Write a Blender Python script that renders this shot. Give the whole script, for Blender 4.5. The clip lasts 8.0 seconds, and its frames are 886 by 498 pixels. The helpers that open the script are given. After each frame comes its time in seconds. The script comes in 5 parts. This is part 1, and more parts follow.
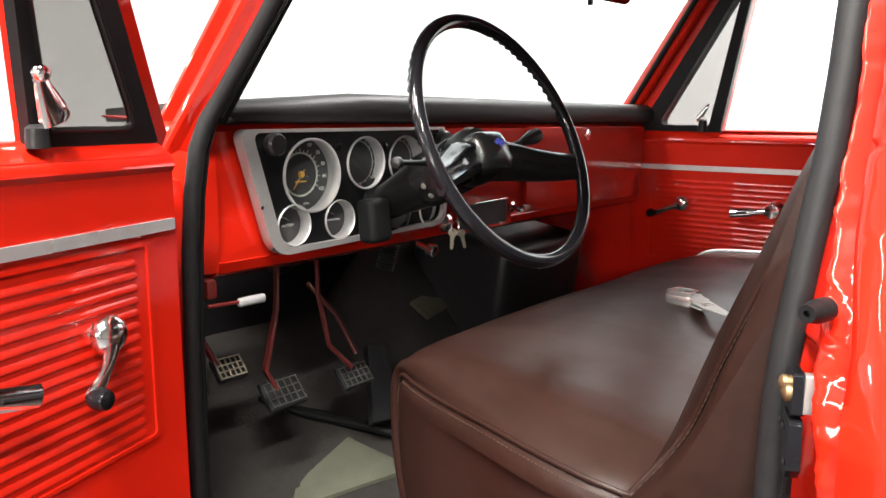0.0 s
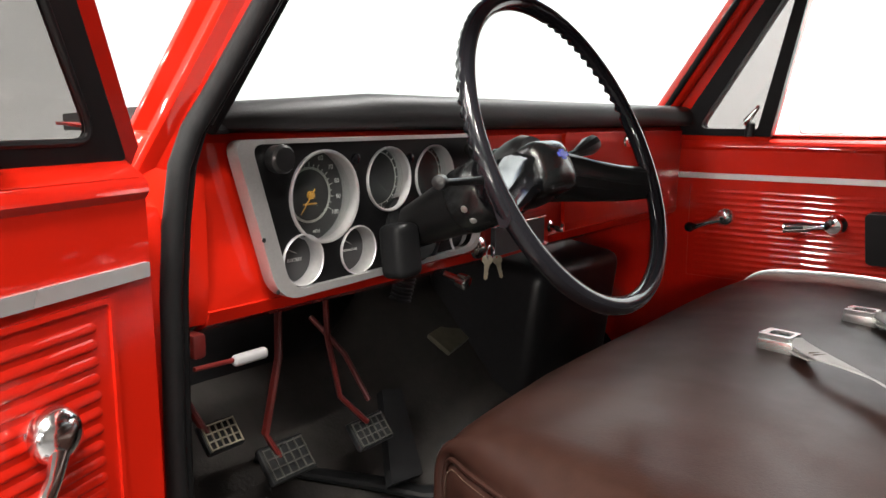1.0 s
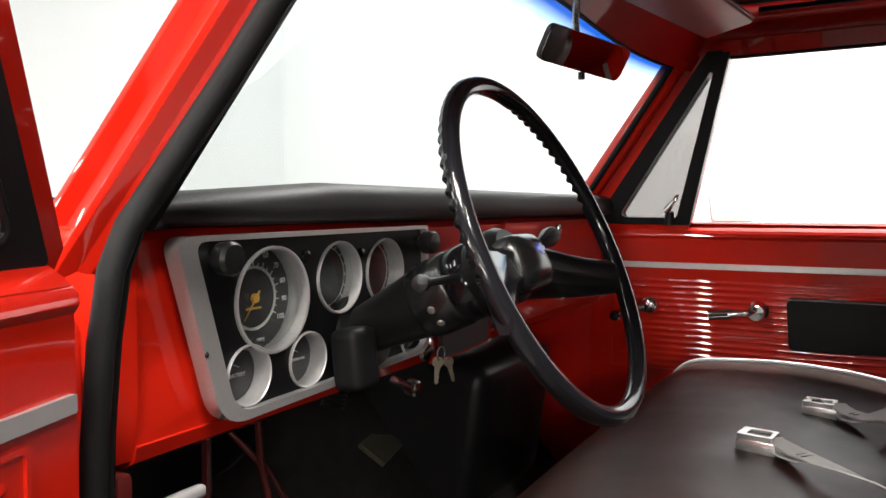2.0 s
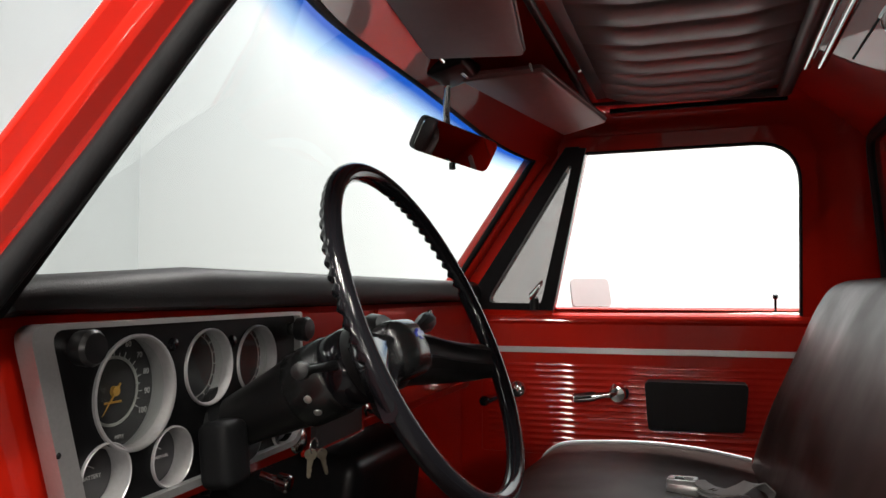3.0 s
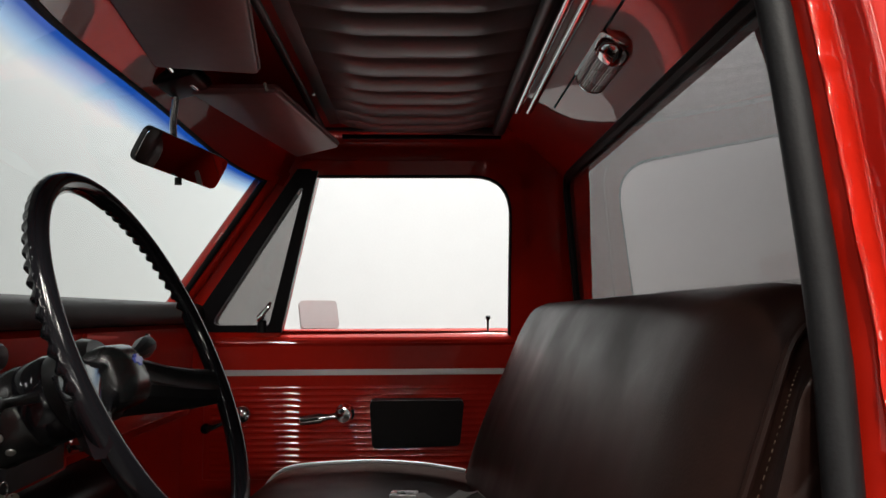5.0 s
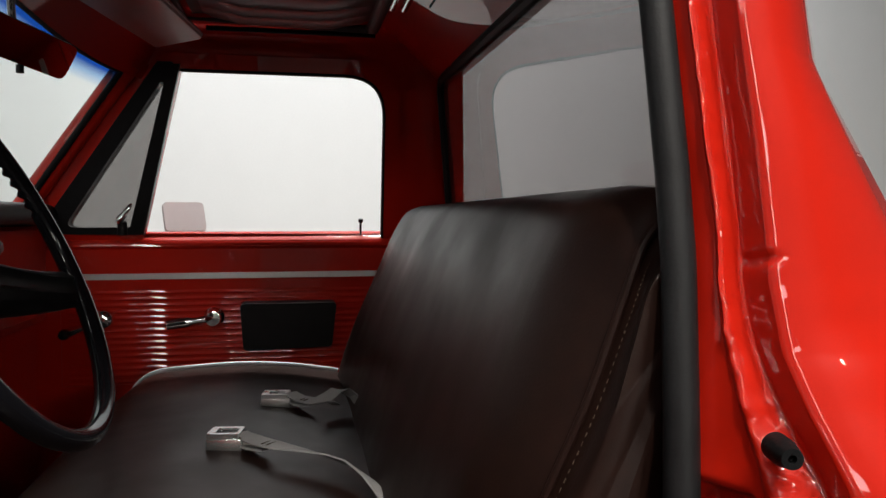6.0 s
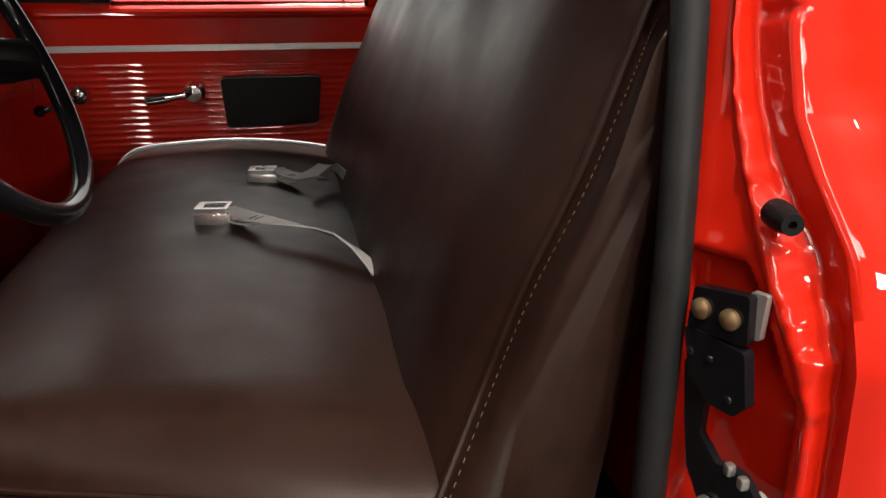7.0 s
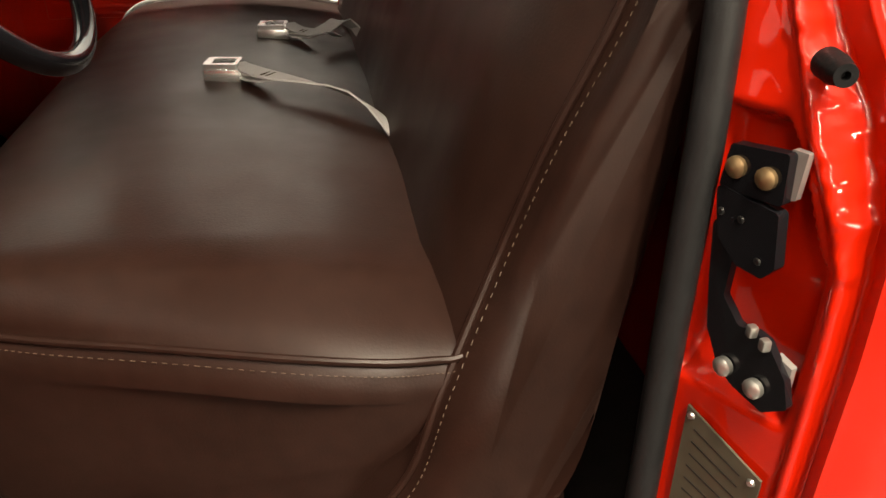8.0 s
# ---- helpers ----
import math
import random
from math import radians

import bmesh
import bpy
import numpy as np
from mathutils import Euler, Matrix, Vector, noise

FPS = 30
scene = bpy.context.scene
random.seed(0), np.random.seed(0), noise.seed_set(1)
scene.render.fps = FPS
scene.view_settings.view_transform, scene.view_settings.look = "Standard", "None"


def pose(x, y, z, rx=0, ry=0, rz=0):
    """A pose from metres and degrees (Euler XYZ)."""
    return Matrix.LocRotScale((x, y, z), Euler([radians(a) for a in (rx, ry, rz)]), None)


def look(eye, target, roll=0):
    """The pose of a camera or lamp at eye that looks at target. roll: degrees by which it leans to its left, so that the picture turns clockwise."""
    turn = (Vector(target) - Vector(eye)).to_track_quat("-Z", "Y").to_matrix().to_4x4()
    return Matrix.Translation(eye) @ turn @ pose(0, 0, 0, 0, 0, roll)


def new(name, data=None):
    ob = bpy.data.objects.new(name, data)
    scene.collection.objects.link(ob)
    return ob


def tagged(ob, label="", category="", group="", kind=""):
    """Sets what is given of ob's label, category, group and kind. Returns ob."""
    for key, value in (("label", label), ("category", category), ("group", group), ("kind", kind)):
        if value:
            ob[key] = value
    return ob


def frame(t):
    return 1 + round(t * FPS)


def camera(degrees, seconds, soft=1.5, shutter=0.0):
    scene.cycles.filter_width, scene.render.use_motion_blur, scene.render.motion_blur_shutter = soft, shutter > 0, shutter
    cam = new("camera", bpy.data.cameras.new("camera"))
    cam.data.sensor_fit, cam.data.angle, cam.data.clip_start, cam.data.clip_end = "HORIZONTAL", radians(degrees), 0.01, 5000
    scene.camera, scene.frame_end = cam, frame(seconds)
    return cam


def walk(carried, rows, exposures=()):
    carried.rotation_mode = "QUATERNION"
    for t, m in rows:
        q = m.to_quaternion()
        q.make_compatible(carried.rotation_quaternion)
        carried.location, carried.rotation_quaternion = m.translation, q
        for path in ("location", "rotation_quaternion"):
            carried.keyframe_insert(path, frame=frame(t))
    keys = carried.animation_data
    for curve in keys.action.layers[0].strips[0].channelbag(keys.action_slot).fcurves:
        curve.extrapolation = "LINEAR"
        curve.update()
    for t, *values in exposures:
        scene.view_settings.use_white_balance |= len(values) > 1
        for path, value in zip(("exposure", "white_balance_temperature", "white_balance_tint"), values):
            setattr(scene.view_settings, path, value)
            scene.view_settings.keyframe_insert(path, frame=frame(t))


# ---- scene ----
cam = camera(60.6, 8.0)
PATH = [
    (0, (-0.024, 0.226, 1.282), (1.502, 1.474, 0.943), 0.3),
    (0.5, (0.064, 0.331, 1.285), (1.593, 1.572, 0.936), 0.3),
    (1, (0.117, 0.445, 1.287), (1.67, 1.659, 0.953), 0.1),
    (1.5, (0.14, 0.527, 1.289), (1.795, 1.634, 1.096), 0.0),
    (1.7, (0.147, 0.559, 1.293), (1.841, 1.609, 1.131), 0.0),
    (2.8, (0.143, 0.607, 1.291), (2.008, 1.327, 1.368), -0.1),
    (3, (0.142, 0.606, 1.291), (2.033, 1.247, 1.41), -0.1),
    (3.5, (0.141, 0.61, 1.293), (2.079, 1.069, 1.476), -0.1),
    (4, (0.142, 0.607, 1.293), (2.107, 0.924, 1.493), -0.2),
    (4.5, (0.143, 0.61, 1.294), (2.128, 0.757, 1.489), -0.2),
    (4.7, (0.141, 0.611, 1.293), (2.13, 0.678, 1.487), -0.2),
    (5.8, (0.133, 0.607, 1.29), (2.101, 0.254, 1.293), -0.2),
    (6, (0.135, 0.61, 1.288), (2.095, 0.222, 1.209), 0.0),
    (6.5, (0.15, 0.607, 1.281), (2.068, 0.189, 0.898), 0.1),
    (7, (0.164, 0.602, 1.274), (2.017, 0.211, 0.629), -0.1),
    (7.5, (0.17, 0.603, 1.267), (1.97, 0.235, 0.477), 0.2),
    (8, (0.178, 0.604, 1.259), (1.902, 0.273, 0.3), 0.3),
]
walk(cam, [(t, look(eye, target, roll)) for t, eye, target, roll in PATH],
     exposures=[(0.0, 0.78, 6500), (1.5, 0.35, 6500), (3.0, -0.5, 6500), (4.5, -1.08, 6500), (6.0, -1.4, 6500), (6.5, -1.28, 6550), (7.0, -0.64, 6850), (7.5, -0.2, 7400), (8.0, -0.12, 8100)])

# ---- world and light: a white photo studio with overhead tubes and added unseen lamps ----
world = bpy.data.worlds.new("studio_world")
scene.world = world
world.use_nodes = True
world.node_tree.nodes["Background"].inputs[0].default_value = (0.9, 0.95, 1.0, 1)
world.node_tree.nodes["Background"].inputs[1].default_value = 0.02


def area_lamp(x, y, z, lx, ly, power, rx=0.0, ry=0.0, rz=0.0, color=(1.0, 0.97, 0.93)):
    lamp = bpy.data.lights.new("area_lamp", "AREA")
    lamp.shape, lamp.size, lamp.size_y, lamp.energy = "RECTANGLE", lx, ly, power
    lamp.color = color
    ob = new("area_lamp", lamp)
    ob.matrix_world = pose(x, y, z, rx, ry, rz)
    return ob


# tubes over the driver's side, then three low lamps added as unseen fill
for ly, power in ((-2.4, 300), (-0.6, 450), (0.4, 530)):
    area_lamp(-1.7, ly, 5.0, 2.0, 0.16, power, color=(1.0, 0.94, 0.85))
area_lamp(-1.7, 1.7, 2.9, 1.6, 0.16, 40, ry=-50, color=(1.0, 0.94, 0.85))
area_lamp(-3.6, 0.95, 2.3, 0.7, 0.14, 35, rx=80, rz=-90, color=(1.0, 0.94, 0.85))
area_lamp(-3.6, -0.8, 1.7, 0.9, 0.14, 60, rx=90, rz=-70, color=(1.0, 0.94, 0.85))
# one low unseen lamp added to brighten the sill of the passenger's window
area_lamp(2.85, 0.6, 3.5, 0.12, 1.6, 400)
# unseen lamps added only to brighten the white walls that they face
for lx in (-0.5, 2.2, 4.9):
    area_lamp(lx, 4.4, 5.2, 2.0, 0.16, 20, rx=60, color=(0.93, 1.0, 0.99))
for ly, power in ((-1.8, 230), (1.2, 205), (3.6, 90)):
    area_lamp(4.9, ly, 5.2, 0.16, 2.0, power, ry=-60, color=(0.97, 0.99, 1.0))
# thin unseen lamps added for fill and glints: driver's side, three under the ceiling ahead
area_lamp(-4.6, -2.6, 3.2, 1.6, 0.12, 34, rx=70, rz=-60)
area_lamp(-5.4, 3.05, 4.8, 1.4, 0.45, 42, rx=76, rz=-90)
for lx, ly in ((-1.2, 3.2), (-1.8, 4.3), (-1.0, 5.4)):
    area_lamp(lx, ly, 4.7, 1.4, 0.1, 24, rx=-20)
# three more added low down ahead, for glints on the door jamb
for lx, lz in ((-2.2, 1.9), (-3.3, 2.2), (-2.7, 2.7)):
    area_lamp(lx, 6.3, lz, 0.8, 0.09, 12, rx=-88)


# ---- materials ----
def mat(name, color, rough=0.5, metal=0.0, coat=0.0, vary=0.12, grain=60.0, bump=0.0, bump_scale=300.0, sheen=0.0, coarse=4.0, rough_vary=0.06, spec=0.5):
    m = bpy.data.materials.new(name)
    m.use_nodes = True
    nt = m.node_tree
    b = nt.nodes["Principled BSDF"]
    tc = nt.nodes.new("ShaderNodeTexCoord")
    n1 = nt.nodes.new("ShaderNodeTexNoise")
    n1.inputs["Scale"].default_value, n1.inputs["Detail"].default_value = grain, 5
    n2 = nt.nodes.new("ShaderNodeTexNoise")
    n2.inputs["Scale"].default_value, n2.inputs["Detail"].default_value = coarse, 3
    nt.links.new(tc.outputs["Object"], n1.inputs["Vector"])
    nt.links.new(tc.outputs["Object"], n2.inputs["Vector"])
    add = nt.nodes.new("ShaderNodeMath")
    add.operation = "ADD"
    nt.links.new(n1.outputs[0], add.inputs[0])
    nt.links.new(n2.outputs[0], add.inputs[1])
    mr = nt.nodes.new("ShaderNodeMapRange")
    mr.inputs["From Min"].default_value, mr.inputs["From Max"].default_value = 0.6, 1.4
    mr.inputs["To Min"].default_value, mr.inputs["To Max"].default_value = 1 - vary, 1 + vary
    nt.links.new(add.outputs[0], mr.inputs["Value"])
    mul = nt.nodes.new("ShaderNodeVectorMath")
    mul.operation = "MULTIPLY"
    mul.inputs[0].default_value = color
    nt.links.new(mr.outputs[0], mul.inputs[1])
    nt.links.new(mul.outputs[0], b.inputs["Base Color"])
    rr = nt.nodes.new("ShaderNodeMapRange")
    rr.inputs["From Min"].default_value, rr.inputs["From Max"].default_value = 0.3, 0.7
    rr.inputs["To Min"].default_value, rr.inputs["To Max"].default_value = max(rough - rough_vary, 0.02), min(rough + rough_vary, 1)
    nt.links.new(n2.outputs[0], rr.inputs["Value"])
    nt.links.new(rr.outputs[0], b.inputs["Roughness"])
    b.inputs["Metallic"].default_value = metal
    b.inputs["Coat Weight"].default_value = coat
    b.inputs["Specular IOR Level"].default_value = spec
    b.inputs["Coat Roughness"].default_value = 0.015
    b.inputs["Sheen Weight"].default_value = sheen
    if bump:
        n3 = nt.nodes.new("ShaderNodeTexNoise")
        n3.inputs["Scale"].default_value, n3.inputs["Detail"].default_value = bump_scale, 4
        nt.links.new(tc.outputs["Object"], n3.inputs["Vector"])
        bp = nt.nodes.new("ShaderNodeBump")
        bp.inputs["Strength"].default_value, bp.inputs["Distance"].default_value = bump, 0.002
        nt.links.new(n3.outputs[0], bp.inputs["Height"])
        nt.links.new(bp.outputs[0], b.inputs["Normal"])
    return m


def glass(name, color, rough=0.0, ior=1.45, gloss=0.04):
    m = bpy.data.materials.new(name)
    m.use_nodes = True
    nt = m.node_tree
    nt.nodes.remove(nt.nodes["Principled BSDF"])
    tr = nt.nodes.new("ShaderNodeBsdfTransparent")
    tr.inputs[0].default_value = (*color, 1)
    gl = nt.nodes.new("ShaderNodeBsdfGlossy")
    gl.inputs["Roughness"].default_value = rough
    lw = nt.nodes.new("ShaderNodeLayerWeight")
    lw.inputs[0].default_value = 0.5
    pw = nt.nodes.new("ShaderNodeMath")
    pw.operation, pw.inputs[1].default_value = "POWER", 4.0
    nt.links.new(lw.outputs["Facing"], pw.inputs[0])
    fr = nt.nodes.new("ShaderNodeMapRange")
    fr.inputs["To Min"].default_value, fr.inputs["To Max"].default_value = gloss, 0.5
    nt.links.new(pw.outputs[0], fr.inputs["Value"])
    mx = nt.nodes.new("ShaderNodeMixShader")
    nt.links.new(fr.outputs[0], mx.inputs[0])
    nt.links.new(tr.outputs[0], mx.inputs[1])
    nt.links.new(gl.outputs[0], mx.inputs[2])
    nt.links.new(mx.outputs[0], nt.nodes["Material Output"].inputs[0])
    return m


RED = mat("red_paint", (0.43, 0.0105, 0.0035), 0.4, coat=1.0, vary=0.05, grain=900, spec=0.08)
SEAL = mat("grey_black_seal_rubber", (0.0115, 0.012, 0.013), 0.5, vary=0.25, bump=0.15, spec=0.17)
RUBBER = mat("black_rubber", (0.008, 0.0084, 0.0092), 0.5, vary=0.25, bump=0.15, spec=0.1)
BLACK_TRIM = mat("black_trim", (0.01, 0.01, 0.011), 0.38, vary=0.2, spec=0.17)
PAD = mat("dash_pad_vinyl", (0.013, 0.013, 0.014), 0.5, bump=0.25, bump_scale=500, spec=0.3)
BROWN = mat("brown_vinyl", (0.0128, 0.0056, 0.0042), 0.4, vary=0.28, coarse=7.0, bump=0.09, bump_scale=420, rough_vary=0.09, spec=0.15)
VISOR = mat("visor_vinyl", (0.27, 0.115, 0.105), 0.42, bump=0.2, bump_scale=420)
HEADLINER = mat("headliner_vinyl", (0.12, 0.118, 0.116), 0.34, bump=0.12, bump_scale=400)
CHROME = mat("chrome", (0.8, 0.8, 0.8), 0.12, metal=1.0, vary=0.05)
SILVER = mat("brushed_silver", (0.46, 0.46, 0.465), 0.36, metal=0.75, vary=0.08, grain=300)
GAUGE_BLACK = mat("gauge_panel_black", (0.0045, 0.0045, 0.005), 0.42, vary=0.2, spec=0.14)
DIAL = mat("dial_black", (0.02, 0.02, 0.022), 0.5, vary=0.15)
GLOSS_BLACK = mat("gloss_black_plastic", (0.006, 0.006, 0.0075), 0.1, coat=0.0, vary=0.1, spec=0.3)
SATIN_BLACK = mat("satin_black", (0.008, 0.008, 0.0085), 0.32, vary=0.2, spec=0.25)
COLUMN = mat("column_semi_gloss_black", (0.008, 0.0085, 0.009), 0.26, vary=0.2, spec=0.55)
FLOOR_MAT = mat("rubber_floor_mat", (0.02, 0.0186, 0.0176), 0.75, vary=0.35, grain=35, bump=0.4, bump_scale=160, spec=0.15)
MAT_GREEN = mat("worn_mat", (0.052, 0.055, 0.04), 0.7, vary=0.2, grain=30, bump=0.3)
ORANGE = mat("orange_paint", (0.5, 0.27, 0.05), 0.5)
WHITE_PRINT = mat("white_print", (0.55, 0.55, 0.54), 0.5)
WHITE_PLASTIC = mat("white_plastic", (0.22, 0.22, 0.23), 0.4)
KEY_BRASS = mat("pale_key_brass", (0.3, 0.265, 0.2), 0.4, metal=0.7, vary=0.3, grain=120)
BRASS = mat("brass_bolt", (0.27, 0.185, 0.1), 0.55, metal=0.9, vary=0.3)
STEEL = mat("steel", (0.5, 0.5, 0.48), 0.35, metal=0.9, vary=0.2)
STITCH = mat("tan_thread", (0.05, 0.029, 0.017), 0.7)
BELT = mat("grey_webbing", (0.33, 0.325, 0.325), 0.8, vary=0.1, bump=0.4, bump_scale=700)
PIPING = mat("pale_piping", (0.4, 0.38, 0.38), 0.5)
TRIM_SILVER = mat("trim_silver", (0.6, 0.6, 0.61), 0.3, metal=0.7, vary=0.05)
PLATE = mat("data_plate_metal", (0.075, 0.07, 0.05), 0.5, metal=0.4, vary=0.3)
LENS = mat("ribbed_lamp_lens", (0.26, 0.245, 0.23), 0.3, coat=0.5)
DARK_WALL = mat("grey_backdrop_paint", (0.1, 0.097, 0.094), 0.8, vary=0.05)
WALL = mat("studio_wall_paint", (0.82, 0.83, 0.83), 0.8, vary=0.02)
GREY_WALL = mat("pale_grey_wall_paint", (0.64, 0.655, 0.65), 0.8, vary=0.02)
FLOOR = mat("studio_floor_epoxy", (0.05, 0.05, 0.052), 0.4, vary=0.06)
GLASS = glass("clear_glass", (0.95, 0.97, 0.96))
TINT = glass("grey_tinted_glass", (0.53, 0.52, 0.515))
MIRROR_MAT = mat("mirror_silver", (0.85, 0.85, 0.85), 0.02, metal=1.0, vary=0.0, rough_vary=0.0)
WORN_RIB = mat("worn_rubber_rib", (0.024, 0.023, 0.02), 0.6, vary=0.4)
PALE_RIB = mat("pale_worn_rib", (0.2, 0.18, 0.13), 0.6, vary=0.3)
# the cab's red again, darkened for the shade under the dash
SHADED_RED = mat("shaded_red_paint", (0.085, 0.006, 0.005), 0.5, vary=0.25, grain=60)
BUCKLE = mat("buckle_silver", (0.6, 0.6, 0.6), 0.25, metal=0.85, vary=0.06)
REAR_TINT = glass("dark_tinted_glass", (0.5, 0.485, 0.485))
BOWL = mat("gauge_bowl_silver", (0.5, 0.5, 0.51), 0.38, metal=0.65, vary=0.1, grain=200)
# flat pale colour for the bright wall that the outside mirror reflects
MIRRORED_WALL = mat("mirrored_wall_grey", (0.6, 0.62, 0.63), 0.4, vary=0.03)
HEAD_TRIM = mat("black_headliner_border", (0.018, 0.018, 0.018), 0.45)
SHIM = mat("bright_shim_metal", (0.5, 0.5, 0.49), 0.35, metal=0.75, vary=0.08)
# blue painted for the reflection on the horn cap's emblem
BLUE_REFLECT = mat("emblem_blue_reflection", (0.05, 0.06, 0.4), 0.3)


def windshield_glass():
    """Clear glass with a blue shade band that fades out downwards from its top edge."""
    m = glass("windshield_glass", (0.93, 0.97, 0.96), gloss=0.02)
    nt = m.node_tree
    tr = [n for n in nt.nodes if n.type == "BSDF_TRANSPARENT"][0]
    tc = nt.nodes.new("ShaderNodeUVMap")
    sep = nt.nodes.new("ShaderNodeSeparateXYZ")
    nt.links.new(tc.outputs[0], sep.inputs[0])
    ramp = nt.nodes.new("ShaderNodeValToRGB")
    e = ramp.color_ramp.elements
    e[0].position, e[0].color = 0.865, (0.93, 0.97, 0.96, 1)
    e[1].position, e[1].color = 0.97, (0.01, 0.08, 0.42, 1)
    mid = e.new(0.92)
    mid.color = (0.4, 0.6, 0.85, 1)
    nt.links.new(sep.outputs[1], ramp.inputs[0])
    nt.links.new(ramp.outputs[0], tr.inputs[0])
    return m


SHIELD = windshield_glass()


# ---- building helpers ----
def part(name, bm, material, parent=None, label="", smooth=0.6):
    bmesh.ops.recalc_face_normals(bm, faces=bm.faces[:])
    for f in bm.faces:
        f.smooth = True
    for e in bm.edges:
        if len(e.link_faces) == 2 and e.calc_face_angle(0) > smooth:
            e.smooth = False
    me = bpy.data.meshes.new(name)
    bm.to_mesh(me)
    bm.free()
    me.materials.append(material)
    ob = new(name, me)
    if parent is not None:
        ob.parent = parent
    if label:
        ob["label"] = label
    return ob


def thing(name, label, category, group="", at=(0, 0, 0)):
    ob = new(name)
    ob.empty_display_size = 0.05
    return tagged(ob, label, category, group)


def fill(loops, f, thick):
    """A plate with outline loops[0] and holes loops[1:], in (u, v), mapped by f(u, v, w), w from 0 to thick."""
    bm = bmesh.new()
    for lp in loops:
        vs = [bm.verts.new((u, v, 0)) for u, v in lp]
        for a, b in zip(vs, vs[1:] + vs[:1]):
            bm.edges.new((a, b))
    bmesh.ops.triangle_fill(bm, use_beauty=True, use_dissolve=False, edges=bm.edges[:])
    ret = bmesh.ops.extrude_face_region(bm, geom=bm.faces[:])
    for v in ret["geom"]:
        if isinstance(v, bmesh.types.BMVert):
            v.co.z = thick
    for v in bm.verts:
        v.co = f(*v.co)
    return bm


def rounded(pts, r, n=5):
    """The polygon pts with its corners rounded; r one radius or one for each corner."""
    out, k = [], len(pts)
    for i, p in enumerate(pts):
        ri = r[i] if isinstance(r, (list, tuple)) else r
        p, a, b = Vector(p), Vector(pts[i - 1]), Vector(pts[(i + 1) % k])
        if ri <= 0:
            out.append(tuple(p))
            continue
        da, db = (a - p).normalized(), (b - p).normalized()
        half = da.angle(db) / 2
        t = min(ri / math.tan(half), (a - p).length * 0.49, (b - p).length * 0.49)
        s, e = p + da * t, p + db * t
        for j in range(n + 1):
            q = j / n
            out.append(tuple(s * (1 - q) ** 2 + p * 2 * q * (1 - q) + e * q * q))
    return out


def circle(cx, cy, r, n=32):
    return [(cx + r * math.cos(2 * math.pi * i / n), cy + r * math.sin(2 * math.pi * i / n)) for i in range(n)]


def skin(rings, caps=True, closed=False, bm=None):
    """A skin over rings of points of one count."""
    bm = bm or bmesh.new()
    vs = [[bm.verts.new(p) for p in r] for r in rings]
    n = len(vs[0])
    pairs = list(zip(vs, vs[1:])) + ([(vs[-1], vs[0])] if closed else [])
    for a, b in pairs:
        for i in range(n):
            bm.faces.new((a[i], a[(i + 1) % n], b[(i + 1) % n], b[i]))
    if caps and not closed:
        bm.faces.new(vs[0][::-1])
        bm.faces.new(vs[-1])
    return bm


def sheet(rows, thick, bm=None):
    """A sheet over rows of points, with thickness along its normals."""
    bm = bm or bmesh.new()
    vs = [[bm.verts.new(p) for p in r] for r in rows]
    for a, b in zip(vs, vs[1:]):
        for i in range(len(a) - 1):
            bm.faces.new((a[i], a[i + 1], b[i + 1], b[i]))
    bmesh.ops.recalc_face_normals(bm, faces=bm.faces[:])
    bmesh.ops.solidify(bm, geom=bm.faces[:], thickness=thick)
    return bm


def tube(path, r, seg=10, closed=False, flat=1.0, up=None, bm=None):
    """A tube along path; r one radius or one for each point; flat squeezes it along the up direction."""
    pts = [Vector(p) for p in path]
    n, rings, nor = len(pts), [], None
    for i, p in enumerate(pts):
        a = pts[i - 1] if (i or closed) else p
        b = pts[(i + 1) % n] if (i < n - 1 or closed) else p
        d = (b - a).normalized()
        if up is not None:
            nor = Vector(up)
        elif nor is None:
            nor = Vector((0, 0, 1)) if abs(d.z) < 0.9 else Vector((1, 0, 0))
        nor = (nor - d * nor.dot(d)).normalized()
        bi = d.cross(nor)
        ri = r[i] if isinstance(r, (list, tuple)) else r
        rings.append([p + (nor * math.cos(2 * math.pi * k / seg) * flat + bi * math.sin(2 * math.pi * k / seg)) * ri for k in range(seg)])
    return skin(rings, closed=closed, bm=bm)


def rbox(sx, sy, sz, m, bevel=0.004, seg=2, bm=None):
    own = bmesh.new()
    bmesh.ops.create_cube(own, size=1.0)
    for v in own.verts:
        v.co = Vector((v.co.x * sx, v.co.y * sy, v.co.z * sz))
    if bevel:
        bmesh.ops.bevel(own, geom=own.edges[:], offset=min(bevel, sx * 0.45, sy * 0.45, sz * 0.45), segments=seg, affect="EDGES", profile=0.5)
    own.transform(m)
    if bm is None:
        return own
    tmp = bpy.data.meshes.new("tmp")
    own.to_mesh(tmp)
    own.free()
    bm.from_mesh(tmp)
    bpy.data.meshes.remove(tmp)
    return bm


def lathe(profile, m, seg=32, bm=None, caps=True):
    """profile: (radius, height) along the local z axis of m."""
    rings = [[m @ Vector((r * math.cos(2 * math.pi * i / seg), r * math.sin(2 * math.pi * i / seg), h)) for i in range(seg)] for r, h in profile]
    return skin(rings, caps=caps, bm=bm)


def axis(origin, direction):
    """A pose at origin whose z axis points along direction."""
    q = Vector(direction).to_track_quat("Z", "Y").to_matrix().to_4x4()
    return Matrix.Translation(origin) @ q


